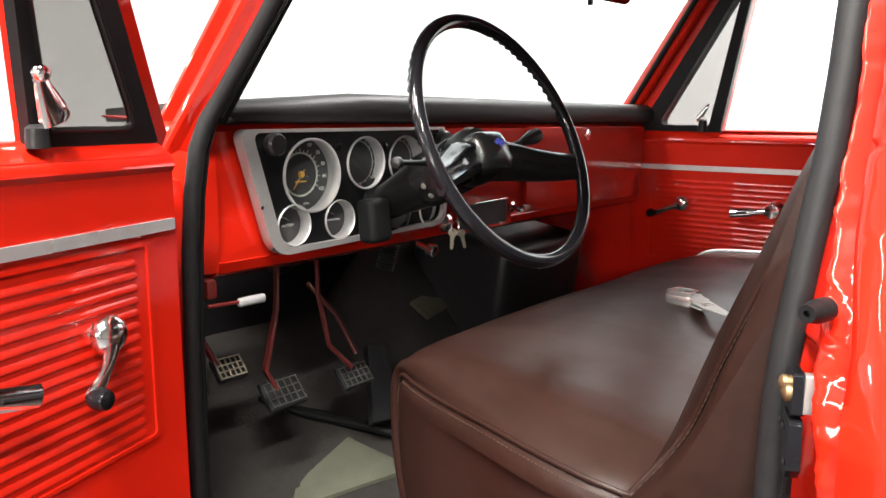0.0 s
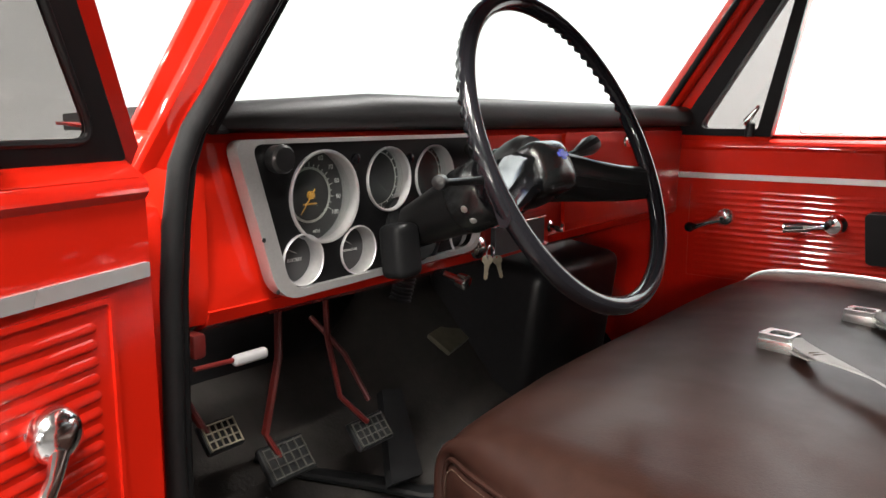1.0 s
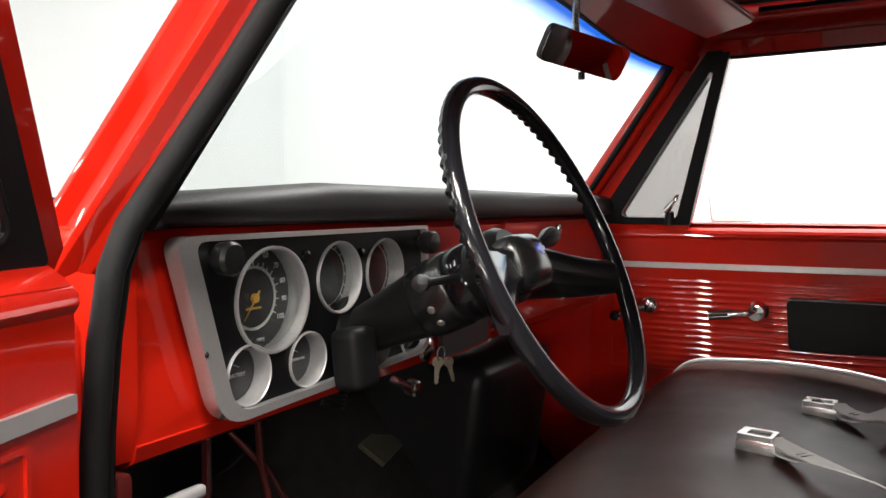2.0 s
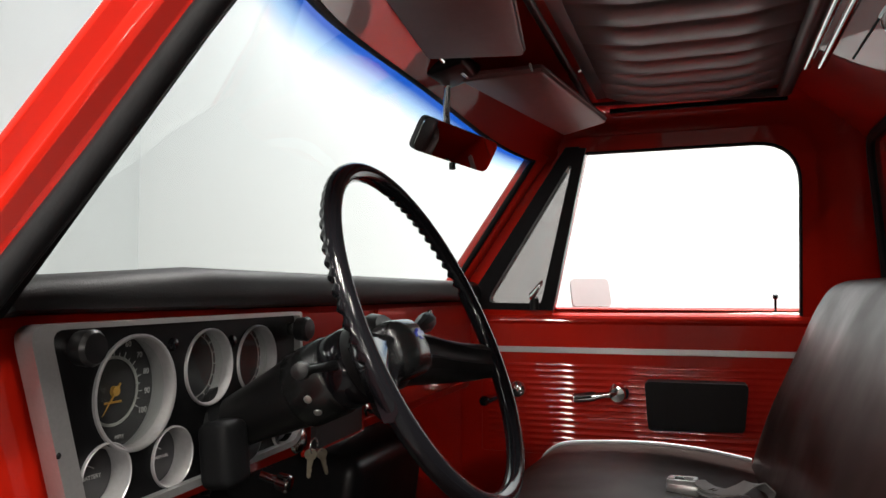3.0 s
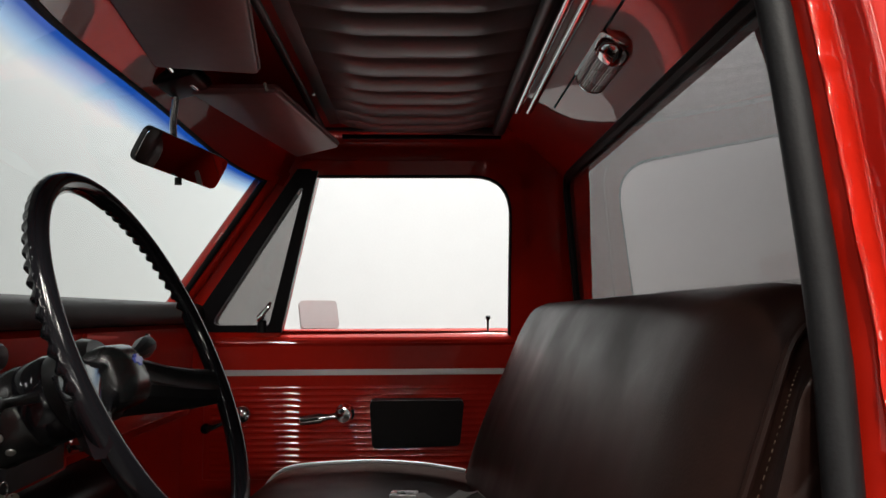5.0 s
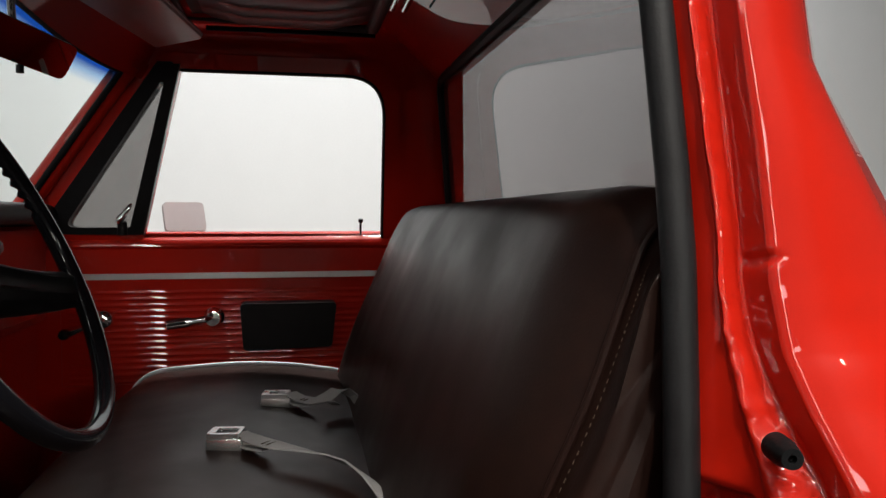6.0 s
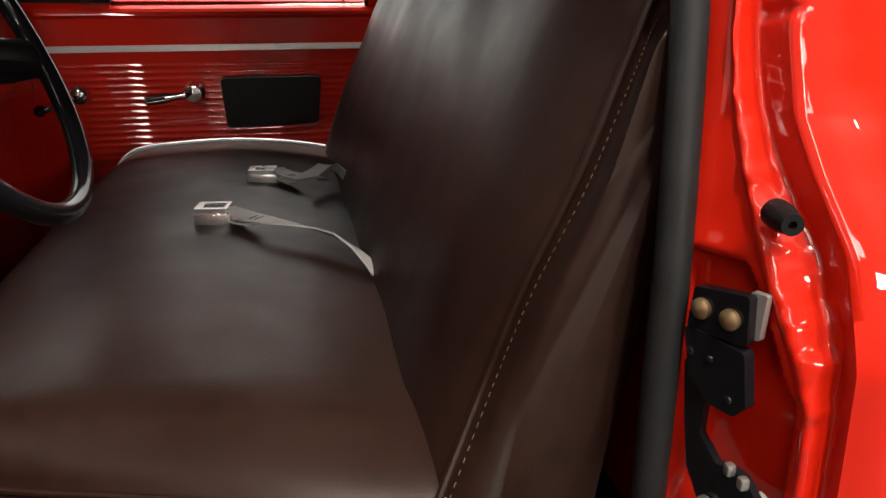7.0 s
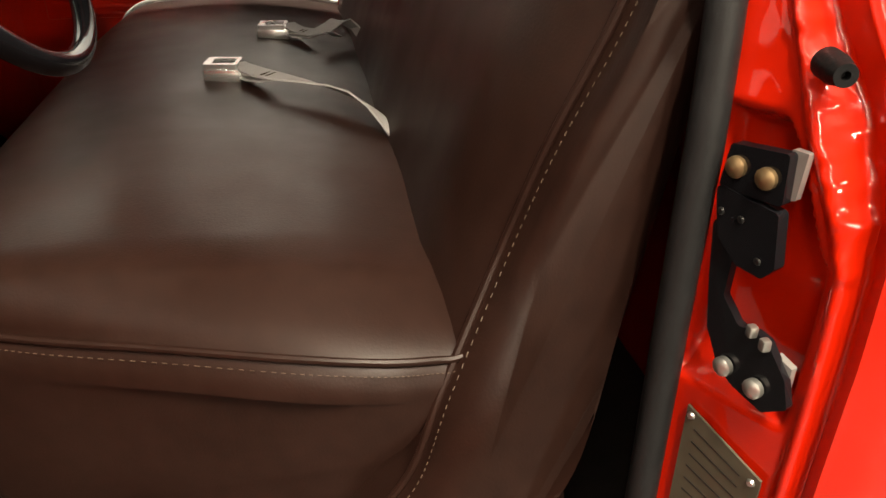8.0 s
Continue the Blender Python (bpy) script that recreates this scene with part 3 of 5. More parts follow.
def opening():
    seal = [(0.562, 1.168, 0.55), (0.558, 1.168, 0.85), (0.555, 1.16, 0.95), (0.552, 1.147, 1.1), (0.555, 1.14, 1.18), (0.563, 1.136, 1.24), (0.576, 1.13, 1.277), (0.59, 1.113, 1.31), (0.605, 1.04, 1.4), (0.62, 0.965, 1.5), (0.632, 0.89, 1.59), (0.642, 0.84, 1.615), (0.658, 0.75, 1.626), (0.673, 0.6, 1.63), (0.678, 0.5, 1.624), (0.675, 0.42, 1.598)] + [(*rear_seal(z), z) for z in (1.55, 1.5, 1.44, 1.38, 1.32, 1.26, 1.2, 1.15, 1.1, 1.05, 0.9, 0.7, 0.55)]
    ob = part("door_seal", tube(seal, 0.0115, seg=12), SEAL)
    tagged(ob, "black rubber weather seal round the door opening", "seal", kind="structure")
    lip = [(x + 0.016, y + 0.006, z) for x, y, z in seal[:6]] + [(x + 0.012, y + 0.004, z) for x, y, z in seal[6:11]]
    tagged(part("seal_lip", tube(lip, 0.0075, seg=10), RUBBER), "black rubber lip behind the door seal", "seal", kind="structure")
    rear_lip = [(x + 0.013, y - 0.002, z) for x, y, z in seal[15:]]
    tagged(part("seal_lip", tube(rear_lip, 0.006, seg=10), RUBBER), "black rubber lip behind the door seal", "seal", kind="structure")
    # black trim between the seal and the windshield glass
    rows = []
    for q in range(7):
        z = 1.285 + q * 0.055
        k = z - 1.3
        rows.append([(0.6 + 0.15 * k, 1.126 - 0.8 * k, z), (0.612 + 0.19 * k, 1.138 - 0.75 * k, z), (0.622 + 0.235 * k, 1.153 - 0.7 * k, z)])
    tagged(part("pillar_trim", sheet(rows, 0.006), BLACK_TRIM), "black windshield pillar trim", "trim", kind="structure")
    # windshield pillar on the driver's side: two hollow faces with a rounded ridge between them
    plan = [(0.575, 1.222), (0.566, 1.213), (0.566, 1.204), (0.577, 1.19), (0.578, 1.174), (0.569, 1.165), (0.563, 1.157), (0.567, 1.149), (0.58, 1.14), (0.588, 1.128), (0.6, 1.128), (0.635, 1.165), (0.61, 1.23)]
    rings = []
    for z in (1.17, 1.3, 1.4, 1.5, 1.6, 1.68):
        k = z - 1.3
        rings.append([(x + 0.15 * k, y - 0.81 * k, z) for x, y in rounded(plan, 0.004, 3)])
    tagged(part("windshield_pillar", skin(rings), RED), "red painted windshield pillar", "pillar", kind="structure")
    tagged(part("hinge_pillar", rbox(0.1, 0.1, 0.64, Matrix.Translation((0.525, 1.235, 0.88)), 0.015), RED), "red painted door hinge pillar", "pillar", kind="structure")
    # rear jamb: flat inner face, wandering bead, hollow, lip; a pocket behind the striker; then the outer skin
    def knots(z):
        """Where the bead begins and ends across the jamb, at height z."""
        table = [(0.5, 0.8, 0.88), (0.95, 0.78, 0.88), (1.05, 0.76, 0.88), (1.1, 0.6, 0.86), (1.13, 0.5, 0.8), (1.18, 0.47, 0.69), (1.23, 0.46, 0.61), (1.27, 0.46, 0.6), (1.4, 0.42, 0.58), (1.7, 0.38, 0.55)]
        for (za, a0, b0), (zb, a1, b1) in zip(table, table[1:]):
            if z <= zb:
                k = (z - za) / (zb - za)
                return a0 + (a1 - a0) * k, b0 + (b1 - b0) * k
        return table[-1][1:]
    def ease(v):
        v = min(1.0, max(0.0, v))
        return v * v * (3 - 2 * v)
    rows = []
    for i in range(431):
        z = 0.58 + 0.0026 * i
        ox, oy = outer_edge(z)
        ix, iy = rear_seal(z)
        ix, iy = ix + 0.008, iy - 0.003
        n = Vector((oy - iy, ix - ox)).normalized()
        qa, qb = knots(z)
        row = []
        for j in range(49):
            q = j / 48
            # a bead with a sharp inner side and a long outer slope, then a hollow that climbs to the lip
            if q < qa + 0.06:
                h = 0.0055 * ease((q - qa) / 0.06)
            elif q < qb + 0.03:
                h = 0.0055 - 0.0165 * ease((q - qa - 0.06) / (qb - qa - 0.03)) ** 1.2
            else:
                h = -0.011 + 0.0125 * (q - qb - 0.03) / (0.97 - qb)
            bead = ease((q - qa) / 0.07) * ease((qb + 0.05 - q) / 0.07)
            # lumps of sealer under the paint of the bead
            lump = noise.noise((q * 5, z * 58, 3.0)) + 0.8 * noise.noise((q * 9, z * 110, 8.0))
            h += 0.0038 * lump * bead * bead * (0.2 + 0.8 * ease((z - 1.0) / 0.05)) * (1.0 - 0.5 * ease((z - 1.22) / 0.04))
            h += 0.0012 * noise.noise((q * 2.5, z * 16, 5.0))
            h -= 0.004 * math.exp(-((z - 1.262 - 0.01 * (q - 0.75)) / 0.003) ** 2) * ease((q - 0.62) / 0.08)
            top = 1.128 - 0.075 * ease((q - 0.42) / 0.34)
            if 0.93 < z < top:
                e = ease((z - 0.93) / 0.03) * ease((top - z) / 0.016) * ease((q - 0.06) / 0.05) * ease((0.755 - q) / 0.035)
                h -= 0.026 * e
            h -= 0.006 * max(0, 1 - q / 0.1) + 0.004 * max(0, 1 - q / qa) * ease((z - 1.1) / 0.05)
            row.append((ix + (ox - ix) * q + n.x * h, iy + (oy - iy) * q + n.y * h, z))
        # folded outer edge, then the skin round the back corner
        b = min(1, max(0, (1.4 - z) / 0.2))
        w = 0.0025 * noise.noise((z * 11, 2.0, 4.0)) + 0.002 * math.exp(-((z - 1.225) / 0.012) ** 2)
        row += [(ox - 0.004, oy - 0.004, z), (ox - 0.006 - 0.003 * b + w * 0.3, oy - 0.012, z), (ox - 0.004 - 0.01 * b + w, oy - 0.026, z), (ox + 0.004 - 0.014 * b + w, oy - 0.042 - 0.01 * b, z), (ox + 0.022 - 0.026 * b + w, oy - 0.066 - 0.03 * b, z), (ox + 0.06 - 0.045 * b, oy - 0.098 - 0.045 * b, z), (ox + 0.15 - 0.05 * b, oy - 0.13 - 0.06 * b, z), (ox + 0.4, oy - 0.15 - 0.06 * b, z)]
        rows.append(row)
    tagged(part("door_jamb", sheet(rows, 0.003), RED, smooth=1.3), "glossy red painted rear door jamb and cab corner", "jamb", kind="structure")
    tagged(part("rocker_sill", rbox(0.12, 0.8, 0.1, Matrix.Translation((0.52, 0.77, 0.5)), 0.02), RED), "red painted door sill", "sill", kind="structure")


opening()


# ---- dashboard ----
def dashboard():
    d = thing("dashboard", "red steel dashboard with black padded top", "dashboard")
    FY = 1.15
    # face: profile swept along the width, with the left end rounded back
    prof = [(0.2, 1.285), (0.04, 1.28), (0.008, 1.272), (0.0, 1.262), (0.0, 1.18), (0.002, 1.1), (0.006, 1.07), (0.012, 1.055), (0.03, 1.045), (0.12, 1.04), (0.16, 1.06)]
    at = lambda x, b, a, z: (x, FY + 0.022 + a + b * (1 - a / 0.2), z)
    end = [(0.553, 0.1), (0.555, 0.06), (0.562, 0.03), (0.578, 0.01), (0.6, 0.002), (0.617, 0.0)]
    part("face_end", sheet([[at(x, b, a, z) for a, z in prof] for x, b in end], 0.004), RED, d, "red painted steel")
    run = [0.617, 1.0, 1.4, 1.8, 2.04]
    part("face_top", sheet([[at(x, 0, a, z) for a, z in prof[:4]] for x in run], 0.003), RED, d)
    part("face_bottom", sheet([[at(x, 0, a, z) for a, z in prof[6:]] for x in run], 0.003), RED, d)
    inn = rounded([(0.66, 1.26), (1.095, 1.262), (1.099, 1.09), (0.712, 1.082)], [0.012, 0.004, 0.028, 0.036], 8)
    part("face_panel", fill([[(0.617, 1.262), (2.04, 1.262), (2.04, 1.07), (0.617, 1.07)], inn], lambda u, v, w: Vector((u, FY + 0.022 + w + max(0, 1.1 - v) * 0.2, v)), 0.003), RED, d)
    pad = [(0.004, 1.274), (-0.008, 1.278), (-0.013, 1.286), (-0.013, 1.298), (-0.007, 1.308), (0.006, 1.314), (0.03, 1.316), (0.27, 1.306), (0.27, 1.274)]
    rings = []
    for i in range(30):
        x = 0.6 + i * 0.0497
        e = 0.02 * (max(0, (0.72 - x) / 0.12)) + 0.0
        lift = 0.008 * min(1, max(-1.4, (x - 0.78) / 0.12))
        rings.append([(x, FY + 0.01 + a + e, z + (lift if z > 1.29 else 0)) for a, z in pad])
    part("pad", skin(rings), PAD, d, "black padded vinyl dash top")
    # instrument bezel
    flat = lambda u, v, w: Vector((u, FY + 0.012 - w, v))
    out = rounded([(0.636, 1.265), (1.1, 1.267), (1.108, 1.083), (0.693, 1.072)], [0.016, 0.006, 0.034, 0.045], 8)
    inn = rounded([(0.66, 1.26), (1.095, 1.262), (1.099, 1.09), (0.712, 1.082)], [0.012, 0.004, 0.028, 0.036], 8)
    part("bezel", fill([out, inn], flat, 0.02), SILVER, d, "brushed silver instrument bezel")
    gauges = [(0.779, 1.192, 0.0575, "speedometer"), (0.899, 1.207, 0.0435, "gauge"), (1.0, 1.207, 0.0435, "gauge"), (0.739, 1.116, 0.032, "gauge"), (0.836, 1.116, 0.032, "gauge"), (0.977, 1.112, 0.032, "gauge"), (1.07, 1.112, 0.032, "gauge")]
    holes = [circle(u, v, r * 0.985, 36) for u, v, r, n in gauges]
    part("instrument_panel", fill([inn] + holes, lambda u, v, w: Vector((u, FY + 0.012 - w, v)), 0.01), GAUGE_BLACK, d, "matt black instrument panel")
    def print_on(body, size, u, y, v, parent, nm):
        t = bpy.data.curves.new(nm, "FONT")
        t.body, t.size, t.extrude, t.align_x, t.align_y = body, size, 0.0002, "CENTER", "CENTER"
        t.materials.append(WHITE_PRINT)
        ob = new(nm, t)
        ob.matrix_world, ob.parent = pose(u, y, v, 90, 0, 0), parent
    legends = {0.739: "BATTERY", 0.836: "TEMPERATURE"}
    for u, v, r, nm in gauges:
        big = r > 0.05
        deep, wide = (0.034, 1.05) if big else (0.026, 1.02) if r > 0.04 else (0.024, 0.94)
        m = axis((u, FY + 0.0, v), (0, 1, 0))
        g = part(nm, lathe([(r * 1.03, 0.002), (r * 1.03, -0.0012), (r * 1.0, -0.002), (r * 0.965, -0.0008), (r * 0.955, 0.003), (r * wide, deep), (r * (wide + 0.03), deep)], m, 44, caps=False), BOWL, d, "round gauge in a silver bowl")
        part("dial", lathe([(0.0005, deep - 0.002), (r * wide, deep - 0.002), (r * wide, deep), (0.0005, deep)], m, 40), DIAL, g)
        fy = FY + deep - 0.003
        on = lambda k, a: (u + r * k * math.cos(a), v + r * k * math.sin(a))
        if nm == "speedometer":
            part("scale_ring", fill([circle(u, v, r * 0.63, 44), circle(u, v, r * 0.575, 44)], lambda a, b, w: Vector((a, fy - w, b)), 0.0008), STEEL, g)
            for k in range(21):
                a = math.radians(90 - (k - 10) * 12)
                c = on(0.66 if k % 2 else 0.68, a)
                part("tick", rbox(0.0009, 0.0006, r * (0.05 if k % 2 else 0.11), Matrix.Translation((c[0], fy - 0.0004, c[1])) @ pose(0, 0, 0, 0, 90 - math.degrees(a), 0), 0), WHITE_PRINT, g)
                if k % 2 == 0:
                    c = on(0.89, a)
                    print_on(str(k * 5), 0.0088, c[0], fy, c[1], g, "numeral")
            print_on("MPH", 0.0062, u + r * 0.18, fy, v - r * 0.84, g, "legend")
            part("legend_bar", rbox(r * 0.42, 0.0005, 0.0022, Matrix.Translation((u, fy - 0.0004, v - r * 0.2)), 0), ORANGE, g)
            a = math.radians(232)
            tip, tail = on(0.52, a), on(0.17, a + math.pi)
            part("needle", tube([(tail[0], fy - 0.004, tail[1]), (u, fy - 0.004, v), (tip[0], fy - 0.004, tip[1])], [0.0012, 0.0012, 0.0005], seg=6), ORANGE, g, "orange needle")
            part("needle_hub", lathe([(0.001, 0), (0.0056, 0), (0.005, 0.004), (0.001, 0.005)], axis((u, fy - 0.001, v), (0, -1, 0)), 16), ORANGE, g)
        elif r > 0.04:
            part("scale_ring", fill([circle(u, v, r * 0.86, 40), circle(u, v, r * 0.835, 40)], lambda a, b, w: Vector((a, fy - w, b)), 0.0008), STEEL, g)
            for k in range(9):
                a = math.radians(60 - k * 20)
                c = on(0.915, a)
                part("tick", rbox(0.0011, 0.0006, r * 0.1, Matrix.Translation((c[0], fy - 0.0004, c[1])) @ pose(0, 0, 0, 0, 90 - math.degrees(a), 0), 0), WHITE_PRINT, g)
        else:
            if u in legends:
                print_on(legends[u], 0.0058 if u < 0.8 else 0.0046, u + r * 0.1, fy, v - r * 0.08, g, "legend")
            part("needle", rbox(r * 0.5, 0.0006, 0.0009, pose(u - r * 0.1, fy - 0.002, v + r * 0.3, 0, 25, 0), 0), STEEL, g)
    for u, v, r, nm in gauges[:3]:
        part("gauge_lens", fill([circle(u, v, r * 0.93, 36)], lambda a, b, w: Vector((a, FY + 0.012 - w, b)), 0.0012), GLASS, d, "clear gauge lens").visible_shadow = False
    for u, v in ((0.672, 1.15), (0.69, 1.085), (1.104, 1.16)):
        part("bezel_screw", lathe([(0.001, 0), (0.003, 0), (0.002, 0.001), (0.001, 0.001)], axis((u, FY - 0.0085, v), (0, -1, 0)), 10), BLACK_TRIM, d)
    for u, v in ((0.944, 1.234), (0.834, 1.237)):
        part("indicator_lamp", lathe([(0.001, 0), (0.0075, 0), (0.0065, 0.003), (0.001, 0.004)], axis((u, FY + 0.002, v), (0, -1, 0)), 16), GLOSS_BLACK, d)
    # switches on the panel
    for u, v, lab in ((0.69, 1.243, "black light switch knob"), (1.083, 1.243, "black wiper switch knob")):
        k = part("switch_knob", lathe([(0.001, 0), (0.008, 0), (0.008, 0.012), (0.016, 0.014), (0.017, 0.028), (0.014, 0.032), (0.001, 0.033)], axis((u, FY + 0.002, v), (0, -1, 0)), 24), SATIN_BLACK, d, lab)
        part("shank", lathe([(0.0085, 0), (0.0095, 0.004), (0.0085, 0.011), (0.001, 0.011)], axis((u, FY + 0.002, v), (0, -1, 0)), 16), CHROME, k)
    # glove box door, radio, lock, ignition
    part("glove_box_door", fill([rounded([(1.42, 1.09), (1.93, 1.09), (1.925, 1.264), (1.415, 1.264)], 0.008)], lambda u, v, w: Vector((u, FY + 0.021 - w, v)), 0.008), RED, d, "glossy red glove box door")
    part("glove_box_lock", lathe([(0.001, 0), (0.014, 0), (0.013, 0.004), (0.006, 0.005), (0.005, 0.003), (0.001, 0.003)], axis((1.69, FY + 0.013, 1.244), (0, -1, 0)), 24), CHROME, d, "chrome key lock")
    part("radio_recess", fill([rounded([(1.15, 1.05), (1.36, 1.056), (1.36, 1.122), (1.15, 1.12)], 0.006)], lambda u, v, w: Vector((u, FY + 0.02 - w, v)), 0.006), RED, d)
    part("radio", fill([rounded([(1.165, 1.06), (1.325, 1.064), (1.325, 1.112), (1.165, 1.108)], 0.002)], lambda u, v, w: Vector((u, FY + 0.012 - w, v)), 0.01), DIAL, d, "black radio blanking plate with chrome edge")
    part("radio_edge", rbox(0.164, 0.004, 0.003, pose(1.245, FY + 0.002, 1.112, 0, -1.4, 0), 0.001), CHROME, d)
    part("radio_knob", lathe([(0.001, 0), (0.011, 0), (0.011, 0.006), (0.006, 0.008), (0.006, 0.02), (0.009, 0.022), (0.009, 0.032), (0.001, 0.033)], axis((1.35, FY + 0.01, 1.092), (0, -1, 0)), 20), CHROME, d, "chrome radio knob")
    part("ignition_switch", lathe([(0.001, 0), (0.019, 0), (0.018, 0.006), (0.012, 0.01), (0.001, 0.01)], axis((1.135, FY + 0.018, 1.078), (0, -1, 0)), 24), CHROME, d, "chrome ignition switch")
    part("choke_knob", lathe([(0.001, 0), (0.006, 0), (0.006, 0.024), (0.012, 0.027), (0.013, 0.042), (0.011, 0.045), (0.001, 0.046)], axis((1.075, FY + 0.04, 1.04), (0.1, -1, -0.25)), 18), CHROME, d, "chrome pull knob")
    return d


dashboard()


def key_ring():
    k = thing("key_ring", "brass keys hanging from the ignition switch", "keys")
    for x, y, z, rx, ry, rz, size in ((1.122, 1.138, 1.072, 4, 3, -48, 0.66), (1.134, 1.13, 1.07, -6, -14, -30, 0.6)):
        m = pose(x, y, z, rx, ry, rz)
        bow = [(0.0135 * math.cos(i * math.pi / 12) * size, (0.0125 * math.sin(i * math.pi / 12) - 0.014) * size) for i in range(-4, 17)]
        blade = [(-0.0055 * size, -0.062 * size), (-0.001 * size, -0.066 * size), (0.0035 * size, -0.061 * size), (0.0028 * size, -0.054 * size), (0.005 * size, -0.049 * size), (0.003 * size, -0.042 * size), (0.0052 * size, -0.034 * size)]
        eye = circle(0, -0.006 * size, 0.003 * size, 14)
        part("key", fill([bow + blade, eye], lambda u, v, w: m @ Vector((u, -w, v)), 0.0024), KEY_BRASS, k)
    part("ring", tube([(1.127 + 0.011 * math.cos(a), 1.136, 1.074 + 0.011 * math.sin(a)) for a in [i * math.pi / 10 for i in range(20)]], 0.0012, seg=6, closed=True), CHROME, k)


key_ring()


# ---- steering ----
WC = Vector((0.9417, 0.8891, 1.2524))
WN = Vector((0.01, -math.cos(radians(24.6)), math.sin(radians(24.6)))).normalized()
WU = Vector((0, 0, 1)).cross(WN).normalized()
WV = WN.cross(WU)


def on_wheel(a, b, h):
    return WC + WU * a + WV * b + WN * h


def steering():
    s = thing("steering_wheel", "glossy black two-spoke steering wheel with finger grips", "steering wheel")
    n, seg, R = 480, 16, 0.1955
    rings = []
    for i in range(n):
        a = 2 * math.pi * i / n
        deg = math.degrees(a) % 360
        grip = 1.0 if (12 < deg < 72 or 112 < deg < 190) else 0.0
        bump = 0.0048 * (0.5 - 0.5 * math.cos(a * 80)) * grip
        c = Vector((math.cos(a), math.sin(a)))
        ring = []
        for k in range(seg):
            t = 2 * math.pi * k / seg
            rr = 0.011 - bump * max(0, -math.sin(t))
            ring.append(on_wheel(c.x * (R + rr * math.cos(t)), c.y * (R + rr * math.cos(t)), rr * math.sin(t)))
        rings.append(ring)
    part("rim", skin(rings, closed=True), GLOSS_BLACK, s)
    for sg in (1, -1):
        rings = []
        for q, b, wd, h, th in ((0.03, -0.008, 0.034, -0.058, 0.026), (0.07, -0.016, 0.033, -0.05, 0.022), (0.11, -0.03, 0.029, -0.036, 0.018), (0.15, -0.043, 0.026, -0.02, 0.014), (0.181, -0.051, 0.024, -0.006, 0.01), (0.1945, -0.053, 0.024, -0.001, 0.009)):
            rings.append([on_wheel(sg * q, b + wd * x, h + th * y) for x, y in ((1, -0.6), (0.92, 0.1), (0.55, 0.9), (0.4, 1), (0.2, 0.8), (-0.2, 0.8), (-0.4, 1), (-0.75, 0.8), (-1, -0.1), (-0.9, -1), (0.9, -1))])
        part("spoke", skin(rings), GLOSS_BLACK if sg < 0 else SATIN_BLACK, s, "black spoke cover")
    wm = Matrix.Translation(WC) @ Matrix((WU, WV, WN)).transposed().to_4x4()
    part("hub", lathe([(0.042, -0.1), (0.046, -0.08), (0.046, -0.06), (0.04, -0.05), (0.001, -0.05)], wm, 28), SATIN_BLACK, s)
    rings = []
    for k, h in ((1.0, -0.06), (1.0, -0.04), (0.95, -0.033), (0.84, -0.027), (0.66, -0.0225), (0.4, -0.019), (0.08, -0.0175)):
        rings.append([on_wheel(x * k, y * k - 0.006, h) for x, y in rounded([(-0.048, -0.034), (0.048, -0.034), (0.04, 0.034), (-0.04, 0.034)], 0.022, 6)])
    part("horn_cap", skin(rings), COLUMN, s, "glossy black domed horn cap")
    # the emblem's blue is a reflection put into its colour
    part("emblem", skin([[on_wheel(x * k + 0.004, y * k + 0.002, h) for x, y in ((-0.012, -0.003), (-0.004, -0.003), (-0.004, -0.007), (0.004, -0.007), (0.004, -0.003), (0.012, -0.003), (0.012, 0.003), (0.004, 0.003), (0.004, 0.007), (-0.004, 0.007), (-0.004, 0.003), (-0.012, 0.003))] for k, h in ((1, -0.021), (0.9, -0.0165))]), BLUE_REFLECT, s, "small emblem with a blue reflection in its colour")
    c = thing("steering_column", "black steering column with signal stalk and shift lever", "steering column")
    m = Matrix.Translation(WC) @ Matrix((WU, WV, WN)).transposed().to_4x4()
    part("jacket", lathe([(0.001, -0.62), (0.029, -0.62), (0.029, -0.3), (0.034, -0.25), (0.04, -0.2), (0.044, -0.175), (0.001, -0.175)], m, 32), SATIN_BLACK, c)
    bowl = part("upper_bowl", lathe([(0.001, -0.178), (0.044, -0.178), (0.046, -0.174), (0.047, -0.13), (0.045, -0.125), (0.001, -0.125)], m, 36), COLUMN, c)
    part("cancel_ring", lathe([(0.001, -0.126), (0.0445, -0.126), (0.0455, -0.12), (0.0455, -0.1), (0.043, -0.096), (0.001, -0.096)], m, 36), GLOSS_BLACK, c)
    for a in (200, 225):
        q = Vector((math.cos(radians(a)), math.sin(radians(a))))
        part("screw", lathe([(0.001, 0), (0.005, 0), (0.004, 0.0015), (0.001, 0.002)], axis(on_wheel(q.x * 0.0462, q.y * 0.0462, -0.152), WU * q.x + WV * q.y), 12), STEEL, bowl)
    part("drop_bracket", rbox(0.05, 0.042, 0.075, pose(0.884, 1.118, 1.112, -6, 0, 0), 0.012, 3), RUBBER, c, "black column bracket under the dash")
    part("column_collar", lathe([(0.029, -0.3), (0.046, -0.297), (0.05, -0.288), (0.048, -0.278), (0.029, -0.275)], m, 32), RUBBER, c, "rubber collar at the dash")
    p = [Vector((0.905, 0.99, 1.213)), Vector((0.84, 0.975, 1.216)), Vector((0.775, 0.958, 1.22))]
    part("signal_stalk", tube(p, [0.006, 0.0045, 0.004]), SATIN_BLACK, c, "black turn signal stalk")
